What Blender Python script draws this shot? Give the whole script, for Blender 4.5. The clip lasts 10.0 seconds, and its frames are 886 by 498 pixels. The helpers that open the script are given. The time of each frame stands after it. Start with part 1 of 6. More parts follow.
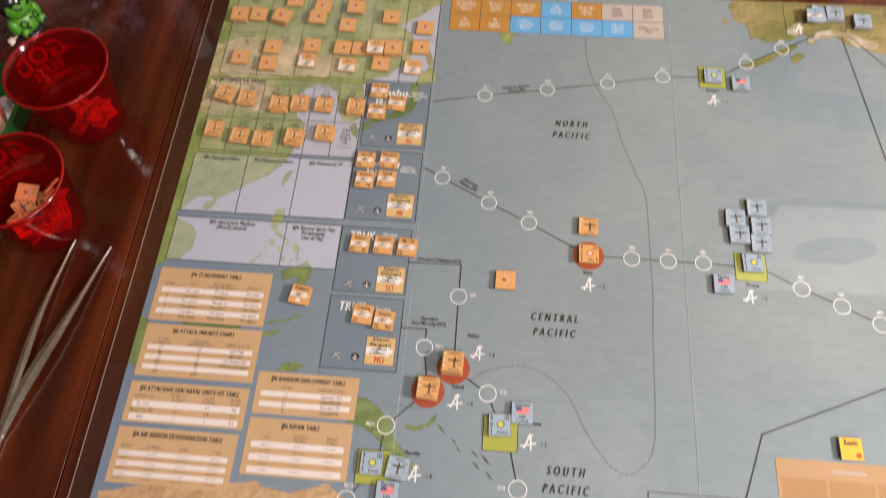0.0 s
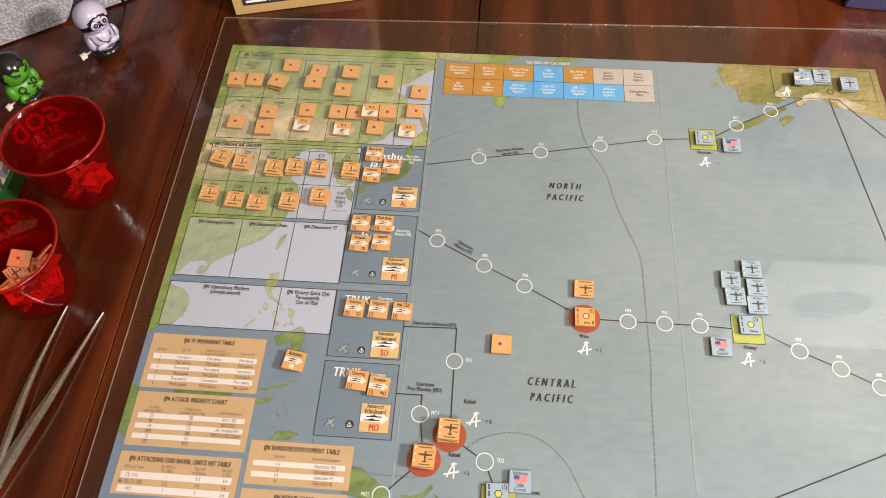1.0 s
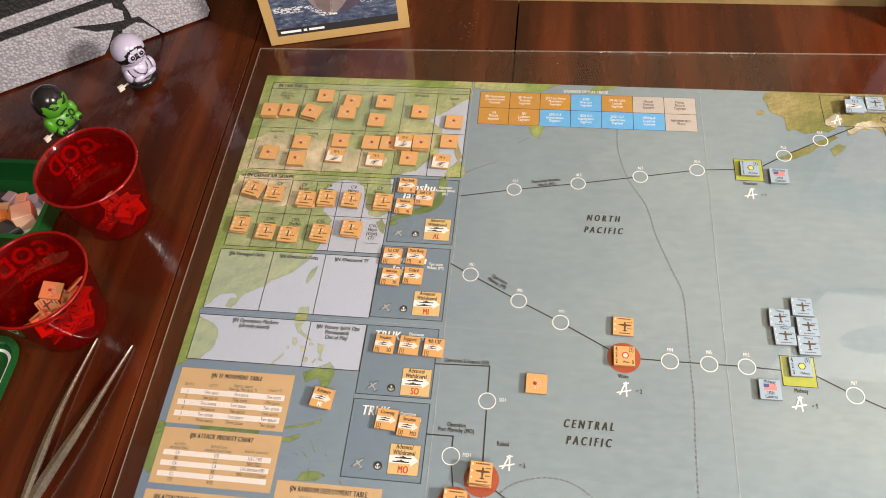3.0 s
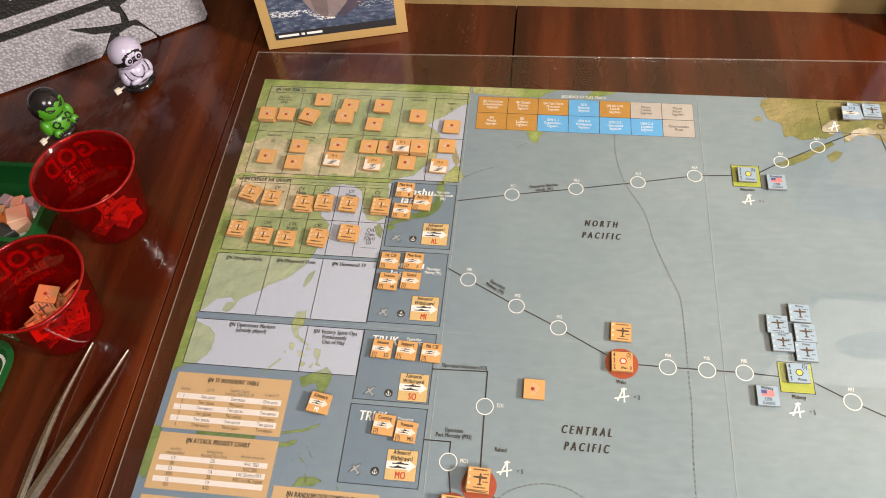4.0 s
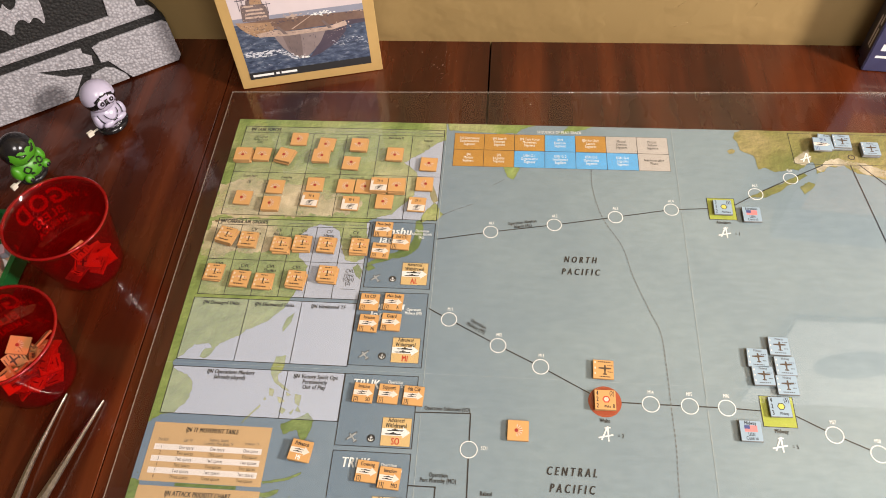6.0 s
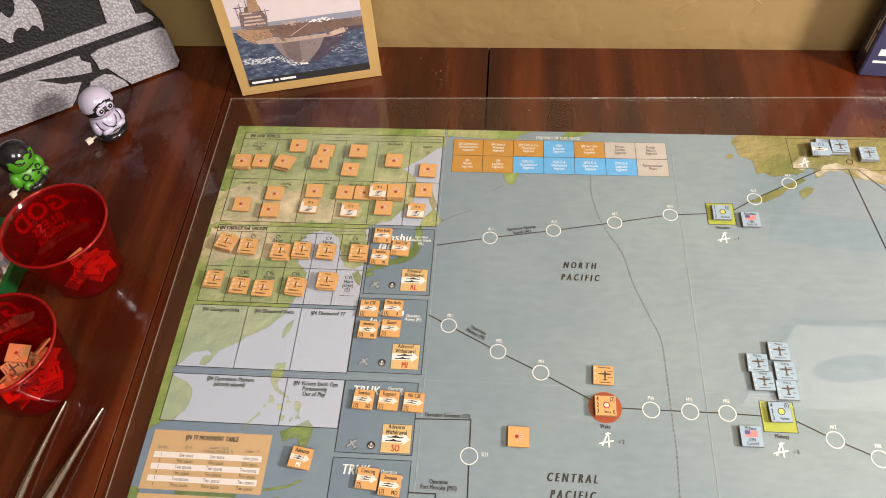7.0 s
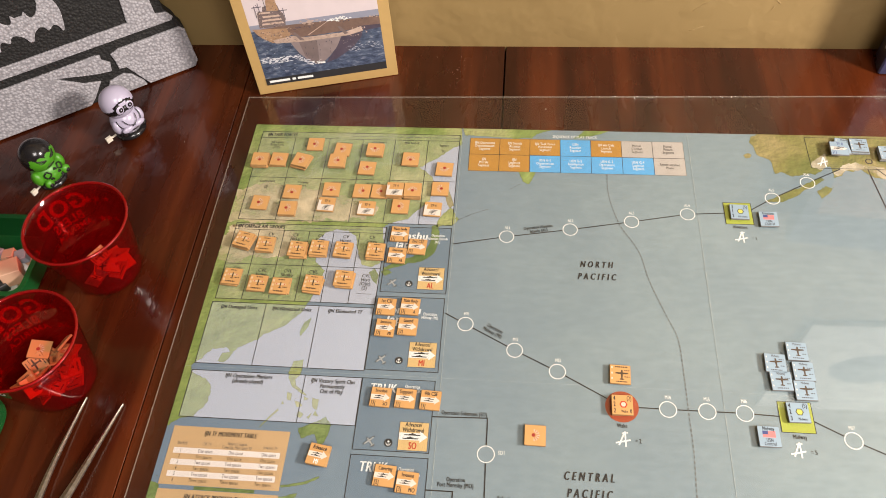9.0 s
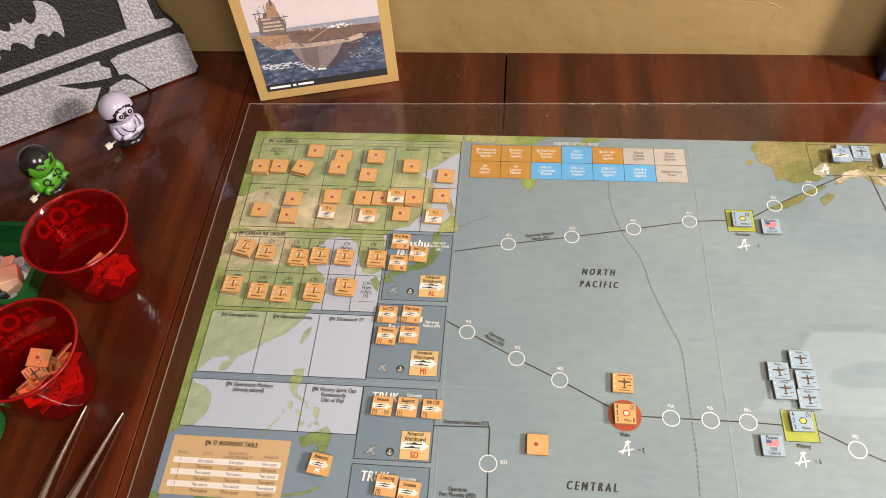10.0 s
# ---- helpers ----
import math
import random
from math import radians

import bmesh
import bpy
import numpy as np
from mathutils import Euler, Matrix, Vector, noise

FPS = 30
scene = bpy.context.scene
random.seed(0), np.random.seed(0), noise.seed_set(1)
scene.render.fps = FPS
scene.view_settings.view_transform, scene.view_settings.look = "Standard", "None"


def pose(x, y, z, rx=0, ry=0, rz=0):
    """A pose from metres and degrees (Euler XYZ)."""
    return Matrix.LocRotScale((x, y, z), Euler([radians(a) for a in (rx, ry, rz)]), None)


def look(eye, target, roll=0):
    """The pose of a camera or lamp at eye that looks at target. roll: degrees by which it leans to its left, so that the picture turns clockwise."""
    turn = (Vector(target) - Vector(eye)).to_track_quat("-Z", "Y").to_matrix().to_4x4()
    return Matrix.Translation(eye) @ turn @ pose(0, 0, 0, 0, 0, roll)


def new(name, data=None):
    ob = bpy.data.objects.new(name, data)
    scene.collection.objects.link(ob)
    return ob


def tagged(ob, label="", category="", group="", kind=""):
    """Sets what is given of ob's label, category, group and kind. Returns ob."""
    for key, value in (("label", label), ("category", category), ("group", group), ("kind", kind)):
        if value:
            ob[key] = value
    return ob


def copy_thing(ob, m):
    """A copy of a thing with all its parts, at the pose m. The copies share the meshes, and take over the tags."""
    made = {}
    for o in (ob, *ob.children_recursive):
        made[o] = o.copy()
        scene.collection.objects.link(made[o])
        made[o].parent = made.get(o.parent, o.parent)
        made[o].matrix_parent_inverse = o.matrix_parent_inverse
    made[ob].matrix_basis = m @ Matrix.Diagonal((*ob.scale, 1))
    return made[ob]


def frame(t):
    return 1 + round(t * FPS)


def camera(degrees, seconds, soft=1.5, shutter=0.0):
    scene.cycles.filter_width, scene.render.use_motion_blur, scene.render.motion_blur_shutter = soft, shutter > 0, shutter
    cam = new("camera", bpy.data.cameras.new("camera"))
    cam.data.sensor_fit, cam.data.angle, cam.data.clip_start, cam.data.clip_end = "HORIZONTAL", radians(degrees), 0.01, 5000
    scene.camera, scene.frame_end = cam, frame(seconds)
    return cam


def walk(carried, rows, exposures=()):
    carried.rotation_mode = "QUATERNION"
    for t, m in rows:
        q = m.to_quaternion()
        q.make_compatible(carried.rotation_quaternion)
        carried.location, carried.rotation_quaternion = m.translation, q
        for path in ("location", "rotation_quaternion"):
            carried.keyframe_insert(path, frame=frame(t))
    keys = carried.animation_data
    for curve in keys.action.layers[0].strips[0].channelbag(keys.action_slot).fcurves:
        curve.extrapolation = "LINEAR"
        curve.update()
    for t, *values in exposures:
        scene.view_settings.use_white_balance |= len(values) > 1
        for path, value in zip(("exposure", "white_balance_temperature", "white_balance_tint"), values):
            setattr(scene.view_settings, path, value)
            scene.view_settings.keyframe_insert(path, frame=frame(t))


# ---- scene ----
cam = camera(60.4, 10.0, soft=0.9, shutter=0.5)
PATH = [
    (0, (0.059, -0.007, 0.552), (-0.06, 0.891, -1.231), -3.1),
    (0.5, (0.054, 0.002, 0.558), (-0.061, 1.014, -1.163), -2.2),
    (1, (0.058, 0.003, 0.555), (-0.055, 1.019, -1.164), -2.4),
    (1.5, (0.06, 0.002, 0.552), (-0.088, 1.062, -1.138), -3.7),
    (2, (0.061, 0.01, 0.546), (-0.144, 1.085, -1.128), -6.3),
    (2.5, (0.062, 0.017, 0.544), (-0.158, 1.077, -1.138), -6.9),
    (4, (0.059, 0.02, 0.543), (-0.148, 1.092, -1.132), -5.8),
    (4.5, (0.058, 0.019, 0.543), (-0.142, 1.096, -1.13), -5.5),
    (5, (0.058, 0.024, 0.546), (-0.14, 1.114, -1.119), -5.6),
    (5.5, (0.056, 0.029, 0.551), (-0.12, 1.138, -1.104), -4.9),
    (6, (0.057, 0.034, 0.549), (-0.096, 1.159, -1.098), -4.4),
    (7.5, (0.055, 0.035, 0.551), (-0.094, 1.171, -1.088), -4.4),
    (8, (0.053, 0.034, 0.552), (-0.105, 1.171, -1.086), -4.6),
    (8.5, (0.05, 0.033, 0.551), (-0.117, 1.168, -1.087), -5.0),
    (9, (0.052, 0.034, 0.552), (-0.128, 1.162, -1.089), -5.5),
    (9.5, (0.049, 0.036, 0.551), (-0.127, 1.167, -1.089), -5.3),
    (10, (0.049, 0.038, 0.552), (-0.127, 1.174, -1.084), -5.3),
]
walk(cam, [(t, look(eye, target, roll)) for t, eye, target, roll in PATH], exposures=[(0.0, -0.34, 6450, 19), (0.5, -0.18, 6450, 14), (1.0, -0.09, 6500, 13), (4.0, -0.04, 6500, 12), (10.0, -0.02, 6500, 11)])

# ---- world and lamps ----
world = bpy.data.worlds.new("world")
scene.world = world
world.use_nodes = True
world.node_tree.nodes["Background"].inputs[0].default_value = (1.0, 0.92, 0.82, 1)
world.node_tree.nodes["Background"].inputs[1].default_value = 0.12


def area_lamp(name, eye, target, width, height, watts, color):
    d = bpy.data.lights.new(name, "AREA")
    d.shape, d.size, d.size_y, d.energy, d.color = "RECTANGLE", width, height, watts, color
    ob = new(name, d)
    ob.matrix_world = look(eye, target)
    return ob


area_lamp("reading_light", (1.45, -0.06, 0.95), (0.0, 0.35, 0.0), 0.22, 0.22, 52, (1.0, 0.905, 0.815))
# added unseen fill lamp, set roughly by the box's inner shadow edge
area_lamp("room_light", (0.58, -0.75, 1.50), (0.0, 0.4, 0.0), 0.6, 0.6, 26, (1.0, 0.94, 0.90))

# ---- materials ----
MATS = {}


def nodes_of(name):
    m = bpy.data.materials.new(name)
    m.use_nodes = True
    return m, m.node_tree, m.node_tree.nodes["Principled BSDF"]


def mapping(nt, sx, sy, sz, source="Object"):
    tc = nt.nodes.new("ShaderNodeTexCoord")
    mp = nt.nodes.new("ShaderNodeMapping")
    mp.inputs["Scale"].default_value = (sx, sy, sz)
    nt.links.new(tc.outputs[source], mp.inputs[0])
    return mp.outputs[0]


def noise_node(nt, vec, scale, detail=4, rough=0.55):
    n = nt.nodes.new("ShaderNodeTexNoise")
    n.inputs["Scale"].default_value, n.inputs["Detail"].default_value, n.inputs["Roughness"].default_value = scale, detail, rough
    if vec is not None:
        nt.links.new(vec, n.inputs["Vector"])
    return n.outputs["Fac"]


def ramp(nt, fac, stops):
    r = nt.nodes.new("ShaderNodeValToRGB")
    e = r.color_ramp.elements
    e[0].position, e[0].color = stops[0][0], (*stops[0][1], 1)
    e[1].position, e[1].color = stops[-1][0], (*stops[-1][1], 1)
    for p, c in stops[1:-1]:
        e.new(p).color = (*c, 1)
    nt.links.new(fac, r.inputs[0])
    return r.outputs[0]


def mix(nt, fac, a, b, mode="MIX"):
    m = nt.nodes.new("ShaderNodeMix")
    m.data_type, m.blend_type = "RGBA", mode
    for socket, value in ((m.inputs[0], fac), (m.inputs[6], a), (m.inputs[7], b)):
        if isinstance(value, (int, float)):
            socket.default_value = value
        elif isinstance(value, tuple):
            socket.default_value = (*value, 1)
        else:
            nt.links.new(value, socket)
    return m.outputs[2]


def bump(nt, bsdf, fac, strength, distance):
    b = nt.nodes.new("ShaderNodeBump")
    b.inputs["Strength"].default_value, b.inputs["Distance"].default_value = strength, distance
    nt.links.new(fac, b.inputs["Height"])
    nt.links.new(b.outputs[0], bsdf.inputs["Normal"])


def plain(name, color, rough=0.5, metal=0.0, vary=0.10, scale=120, spec=0.5, relief=0.0):
    """A surface of one colour with a fine and a coarse mottling."""
    if name in MATS:
        return MATS[name]
    m, nt, b = nodes_of(name)
    vec = mapping(nt, 1, 1, 1)
    dark = tuple(c * (1 - vary) for c in color)
    lite = tuple(min(1, c * (1 + vary)) for c in color)
    fine = ramp(nt, noise_node(nt, vec, scale, 5), [(0.3, dark), (0.7, lite)])
    col = mix(nt, 0.5, fine, ramp(nt, noise_node(nt, vec, scale / 9, 2), [(0.3, dark), (0.7, lite)]))
    nt.links.new(col, b.inputs["Base Color"])
    b.inputs["Roughness"].default_value, b.inputs["Metallic"].default_value = rough, metal
    b.inputs["Specular IOR Level"].default_value = spec
    if relief:
        bump(nt, b, noise_node(nt, vec, scale * 3, 3), 0.4, relief)
    MATS[name] = m
    return m


def sea_material():
    m, nt, b = nodes_of("sea_print")
    vec = mapping(nt, 1, 1, 1)
    big = ramp(nt, noise_node(nt, vec, 7, 4), [(0.32, (0.200, 0.257, 0.290)), (0.68, (0.246, 0.305, 0.326))])
    fine = ramp(nt, noise_node(nt, mapping(nt, 1.0, 2.4, 1), 70, 6, 0.7), [(0.3, (0.40, 0.42, 0.42)), (0.7, (0.60, 0.60, 0.60))])
    col = mix(nt, 0.5, big, fine, "OVERLAY")
    # the colour turns bluer and darker towards the west
    sep = nt.nodes.new("ShaderNodeSeparateXYZ")
    tc = nt.nodes.new("ShaderNodeTexCoord")
    nt.links.new(tc.outputs["Object"], sep.inputs[0])
    west = nt.nodes.new("ShaderNodeMapRange")
    west.inputs[1].default_value, west.inputs[2].default_value = 0.10, -0.20
    nt.links.new(sep.outputs[0], west.inputs[0])
    col = mix(nt, west.outputs[0], col, mix(nt, 0.70, col, (0.135, 0.200, 0.305)))
    nt.links.new(col, b.inputs["Base Color"])
    b.inputs["Roughness"].default_value = 0.55
    return m


def land_material(name, a, c, d):
    m, nt, b = nodes_of(name)
    vec = mapping(nt, 1, 1, 1)
    col = ramp(nt, noise_node(nt, vec, 14, 6, 0.6), [(0.32, a), (0.5, c), (0.66, d)])
    # hill shading as it is printed: a terrain against itself, shifted
    n1 = noise_node(nt, vec, 55, 7, 0.62)
    mp = nt.nodes.new("ShaderNodeMapping")
    mp.inputs["Location"].default_value = (0.0011, -0.0011, 0)
    nt.links.new(vec, mp.inputs[0])
    n2 = noise_node(nt, mp.outputs[0], 55, 7, 0.62)
    sub = nt.nodes.new("ShaderNodeMath")
    sub.operation = "SUBTRACT"
    nt.links.new(n1, sub.inputs[0])
    nt.links.new(n2, sub.inputs[1])
    rng_node = nt.nodes.new("ShaderNodeMapRange")
    rng_node.inputs[1].default_value, rng_node.inputs[2].default_value = -0.10, 0.10
    nt.links.new(sub.outputs[0], rng_node.inputs[0])
    hills = ramp(nt, rng_node.outputs[0], [(0.1, (0.26, 0.27, 0.24)), (0.5, (0.50, 0.50, 0.50)), (0.9, (0.74, 0.73, 0.70))])
    nt.links.new(mix(nt, 0.55, col, hills, "OVERLAY"), b.inputs["Base Color"])
    b.inputs["Roughness"].default_value = 0.55
    return m


def veil(name, color, amount):
    """A printed tint through which the map below still shows."""
    m, nt, b = nodes_of(name)
    b.inputs["Base Color"].default_value = (*color, 1)
    b.inputs["Roughness"].default_value = 0.55
    b.inputs["Alpha"].default_value = amount
    return m


def wood_material():
    m, nt, b = nodes_of("dark_cherry_wood")
    long_vec = mapping(nt, 1.0, 0.10, 1.0)
    broad = ramp(nt, noise_node(nt, long_vec, 26, 3, 0.5), [(0.30, (0.020, 0.0034, 0.0011)), (0.50, (0.048, 0.0086, 0.0024)), (0.72, (0.102, 0.0215, 0.0054))])
    grain = ramp(nt, noise_node(nt, mapping(nt, 1.0, 0.035, 1.0), 260, 5, 0.65), [(0.3, (0.38, 0.38, 0.38)), (0.7, (0.58, 0.58, 0.58))])
    col = mix(nt, 0.6, broad, grain, "OVERLAY")
    nt.links.new(col, b.inputs["Base Color"])
    rough = ramp(nt, noise_node(nt, mapping(nt, 1, 0.3, 1), 40, 4), [(0.3, (0.20, 0.20, 0.20)), (0.7, (0.34, 0.34, 0.34))])
    nt.links.new(rough, b.inputs["Roughness"])
    b.inputs["Specular IOR Level"].default_value = 0.25
    b.inputs["Coat Weight"].default_value, b.inputs["Coat Roughness"].default_value = 0.55, 0.085
    bump(nt, b, noise_node(nt, mapping(nt, 1.0, 0.05, 1.0), 150, 4), 0.25, 0.0006)
    wave = nt.nodes.new("ShaderNodeBump")
    wave.inputs["Strength"].default_value, wave.inputs["Distance"].default_value = 0.8, 0.0008
    nt.links.new(noise_node(nt, mapping(nt, 1.0, 0.55, 1.0), 70, 2), wave.inputs["Height"])
    nt.links.new(wave.outputs[0], b.inputs["Coat Normal"])
    return m


def wall_material():
    m, nt, b = nodes_of("olive_beige_plaster")
    vec = mapping(nt, 1, 1, 1)
    col = ramp(nt, noise_node(nt, vec, 5, 4), [(0.3, (0.262, 0.176, 0.066)), (0.7, (0.302, 0.204, 0.080))])
    nt.links.new(col, b.inputs["Base Color"])
    b.inputs["Roughness"].default_value = 0.6
    bump(nt, b, ramp(nt, noise_node(nt, vec, 16, 3), [(0.45, (0, 0, 0)), (0.62, (1, 1, 1))]), 0.25, 0.003)
    return m


def glassy(name, ior, tint, gloss_rough=0.02, haze=0.002):
    """A clear thin plastic: light passes straight through its tint, and its surface reflects by Fresnel."""
    m = bpy.data.materials.new(name)
    m.use_nodes = True
    nt = m.node_tree
    nt.nodes.remove(nt.nodes["Principled BSDF"])
    out = nt.nodes["Material Output"]
    tr = nt.nodes.new("ShaderNodeBsdfTransparent")
    tr.inputs[0].default_value = (*tint, 1)
    gl = nt.nodes.new("ShaderNodeBsdfGlossy")
    gl.inputs["Roughness"].default_value = gloss_rough
    mx = nt.nodes.new("ShaderNodeMixShader")
    nt.links.new(schlick(nt, ior), mx.inputs[0])
    nt.links.new(tr.outputs[0], mx.inputs[1])
    nt.links.new(gl.outputs[0], mx.inputs[2])
    dust = nt.nodes.new("ShaderNodeBsdfDiffuse")
    dust.inputs[0].default_value = (0.8, 0.76, 0.72, 1)
    film = nt.nodes.new("ShaderNodeMixShader")
    film.inputs[0].default_value = haze
    nt.links.new(mx.outputs[0], film.inputs[1])
    nt.links.new(dust.outputs[0], film.inputs[2])
    nt.links.new(film.outputs[0], out.inputs[0])
    return m


def schlick(nt, ior):
    """The share of light that a clear surface throws back, the same from either side."""
    base = ((ior - 1) / (ior + 1)) ** 2
    facing = nt.nodes.new("ShaderNodeLayerWeight")
    facing.inputs["Blend"].default_value = 0.5
    power = nt.nodes.new("ShaderNodeMath")
    power.operation = "POWER"
    power.inputs[1].default_value = 5
    nt.links.new(facing.outputs["Facing"], power.inputs[0])
    share = nt.nodes.new("ShaderNodeMath")
    share.operation = "MULTIPLY_ADD"
    share.inputs[1].default_value, share.inputs[2].default_value = 1 - base, base
    nt.links.new(power.outputs[0], share.inputs[0])
    return share.outputs[0]


def cup_plastic(name, tint, body, share):
    """Dyed clear plastic: mostly tinted see-through, with a little scattering dye and a glossy skin."""
    m = bpy.data.materials.new(name)
    m.use_nodes = True
    nt = m.node_tree
    b = nt.nodes["Principled BSDF"]
    b.inputs["Base Color"].default_value = (*body, 1)
    b.inputs["Roughness"].default_value = 0.3
    tr = nt.nodes.new("ShaderNodeBsdfTransparent")
    tr.inputs[0].default_value = (*tint, 1)
    mx = nt.nodes.new("ShaderNodeMixShader")
    mx.inputs[0].default_value = share
    nt.links.new(tr.outputs[0], mx.inputs[1])
    nt.links.new(b.outputs[0], mx.inputs[2])
    gl = nt.nodes.new("ShaderNodeBsdfGlossy")
    gl.inputs["Roughness"].default_value = 0.035
    skin = nt.nodes.new("ShaderNodeMixShader")
    nt.links.new(schlick(nt, 1.55), skin.inputs[0])
    nt.links.new(mx.outputs[0], skin.inputs[1])
    nt.links.new(gl.outputs[0], skin.inputs[2])
    nt.links.new(skin.outputs[0], nt.nodes["Material Output"].inputs[0])
    return m


def soft_patch(name, color):
    """A tint that thins out in patches, so that the print below shows through."""
    m, nt, b = nodes_of(name)
    vec = mapping(nt, 1, 1, 1)
    nt.links.new(ramp(nt, noise_node(nt, vec, 90, 5), [(0.3, tuple(c * 0.8 for c in color)), (0.7, color)]), b.inputs["Base Color"])
    nt.links.new(ramp(nt, noise_node(nt, vec, 34, 4), [(0.26, (0.0, 0.0, 0.0)), (0.62, (0.85, 0.85, 0.85))]), b.inputs["Alpha"])
    b.inputs["Roughness"].default_value = 0.55
    return m


SEA = sea_material()
LAND = land_material("land_print", (0.150, 0.230, 0.050), (0.250, 0.315, 0.095), (0.400, 0.400, 0.185))
LAND_DRY = land_material("tundra_print", (0.140, 0.165, 0.045), (0.225, 0.205, 0.065), (0.350, 0.275, 0.125))
ISLE = land_material("island_print", (0.095, 0.155, 0.045), (0.155, 0.220, 0.070), (0.230, 0.290, 0.110))
# one tint for the printed desert and the warm glare painted over it
SAND_GLARE = soft_patch("desert_and_glare_print", (0.84, 0.68, 0.44))
DESERT = land_material("dry_land_print", (0.42, 0.25, 0.13), (0.50, 0.32, 0.17), (0.55, 0.40, 0.24))
SHORE = plain("shoreline_ink", (0.13, 0.15, 0.07), 0.55)
SNOW = soft_patch("snow_print", (0.78, 0.68, 0.52))
VEIL_UNDER = veil("pale_box_ground_tint", (0.68, 0.73, 0.92), 0.58)
VEIL = veil("pale_box_tint", (0.75, 0.80, 0.84), 0.26)
VEIL_THIN = veil("thin_box_tint", (0.78, 0.76, 0.66), 0.15)
VEIL_SEA = veil("blue_box_tint", (0.21, 0.30, 0.40), 0.30)
INK = plain("black_ink", (0.022, 0.022, 0.024), 0.5)
BORDER_INK = plain("border_grey_ink", (0.135, 0.14, 0.14), 0.5)
PALE_GREY = plain("pale_grey_ink", (0.36, 0.37, 0.37), 0.5)
INK_SOFT = plain("grey_ink", (0.095, 0.10, 0.105), 0.5)
WHITE = plain("white_ink", (0.78, 0.78, 0.76), 0.5, vary=0.04)
CREAM = plain("cream_ink", (0.66, 0.60, 0.52), 0.5, vary=0.06)
TABLE_TAN = plain("tan_table_print", (0.56, 0.370, 0.195), 0.55, vary=0.06)
TABLE_BAND = plain("pale_band_print", (0.76, 0.69, 0.66), 0.55, vary=0.04)
SEQ_ORANGE = plain("track_orange_print", (0.47, 0.235, 0.045), 0.55)
SEQ_BLUE = plain("track_blue_print", (0.110, 0.385, 0.70), 0.55)
SEQ_GREY = plain("track_grey_print", (0.47, 0.42, 0.38), 0.55)
RED_SPOT = plain("red_spot_print", (0.36, 0.062, 0.020), 0.55)
LIME = plain("lime_print", (0.36, 0.40, 0.055), 0.55)
RED_INK = plain("red_ink", (0.50, 0.045, 0.020), 0.5)
COUNTER_ORANGE = plain("orange_counter_print", (0.56, 0.305, 0.112), 0.45, vary=0.06)
COUNTER_BLUE = plain("blue_counter_print", (0.275, 0.365, 0.435), 0.45, vary=0.06)
COUNTER_TAN = plain("tan_counter_print", (0.66, 0.45, 0.20), 0.45, vary=0.06)
COUNTER_YELLOW = plain("yellow_counter_print", (0.68, 0.41, 0.030), 0.45, vary=0.06)
CARD_EDGE = plain("grey_card_edge", (0.165, 0.165, 0.16), 0.8, vary=0.2, scale=400)
CARD_EDGE_TAN = plain("tan_card_edge", (0.36, 0.20, 0.075), 0.8, vary=0.2, scale=400)
PALE_ORANGE = plain("pale_orange_ink", (0.62, 0.47, 0.30), 0.5, vary=0.06)
PLANE_BROWN = plain("brown_ink", (0.075, 0.050, 0.030), 0.5)
FLAG_RED = plain("flag_red_ink", (0.62, 0.20, 0.19), 0.5)
FLAG_BLUE = plain("flag_blue_ink", (0.06, 0.075, 0.20), 0.5)
YELLOW_INK = plain("yellow_ink", (0.52, 0.50, 0.10), 0.5)
PAPER = plain("paper_edge", (0.62, 0.58, 0.50), 0.7)
WOOD = wood_material()
WALL = wall_material()
PLEXI = glassy("clear_acrylic", 1.49, (0.985, 0.99, 0.985))
# the pale body colour paints the light that the sheet's edges catch
PLEXI_EDGE_GLEAM = cup_plastic("acrylic_edge_gleam", (0.93, 0.93, 0.91), (0.78, 0.66, 0.55), 0.15)
STEEL = plain("brushed_steel", (0.66, 0.63, 0.59), 0.33, 1.0, vary=0.35, scale=420, relief=0.0004)
RED_CUP = cup_plastic("red_clear_plastic", (0.80, 0.055, 0.050), (0.62, 0.005, 0.008), 0.075)
GREEN_PLASTIC = cup_plastic("green_clear_plastic", (0.10, 0.62, 0.20), (0.010, 0.140, 0.035), 0.55)

# ---- building helpers ----
MM = 0.001


def mesh_object(name, bm, material, smooth=False):
    me = bpy.data.meshes.new(name)
    bm.to_mesh(me)
    bm.free()
    for mat in material if isinstance(material, (list, tuple)) else [material]:
        me.materials.append(mat)
    if smooth:
        me.polygons.foreach_set("use_smooth", [True] * len(me.polygons))
    return new(name, me)


def part(name, bm, material, parent, label="", smooth=False):
    ob = mesh_object(name, bm, material, smooth)
    ob.parent = parent
    if label:
        tagged(ob, label)
    return ob


def thing(name, label, category, m=None, group="", kind=""):
    ob = new(name)
    ob.empty_display_size = 0.01
    if m is not None:
        ob.matrix_world = m
    return tagged(ob, label, category, group, kind)


def add_face(bm, pts, z):
    """One flat face from points in millimetres."""
    vs = [bm.verts.new((x * MM, y * MM, z * MM)) for x, y in pts]
    f = bm.faces.new(vs)
    f.normal_update()
    if f.normal.z < 0:
        f.normal_flip()
    return f


def rect(x0, y0, x1, y1):
    return [(x0, y0), (x1, y0), (x1, y1), (x0, y1)]


def flat(*polys, z):
    bm = bmesh.new()
    for p in polys:
        add_face(bm, p, z)
    bmesh.ops.triangulate(bm, faces=[f for f in bm.faces if len(f.verts) > 4])
    return bm


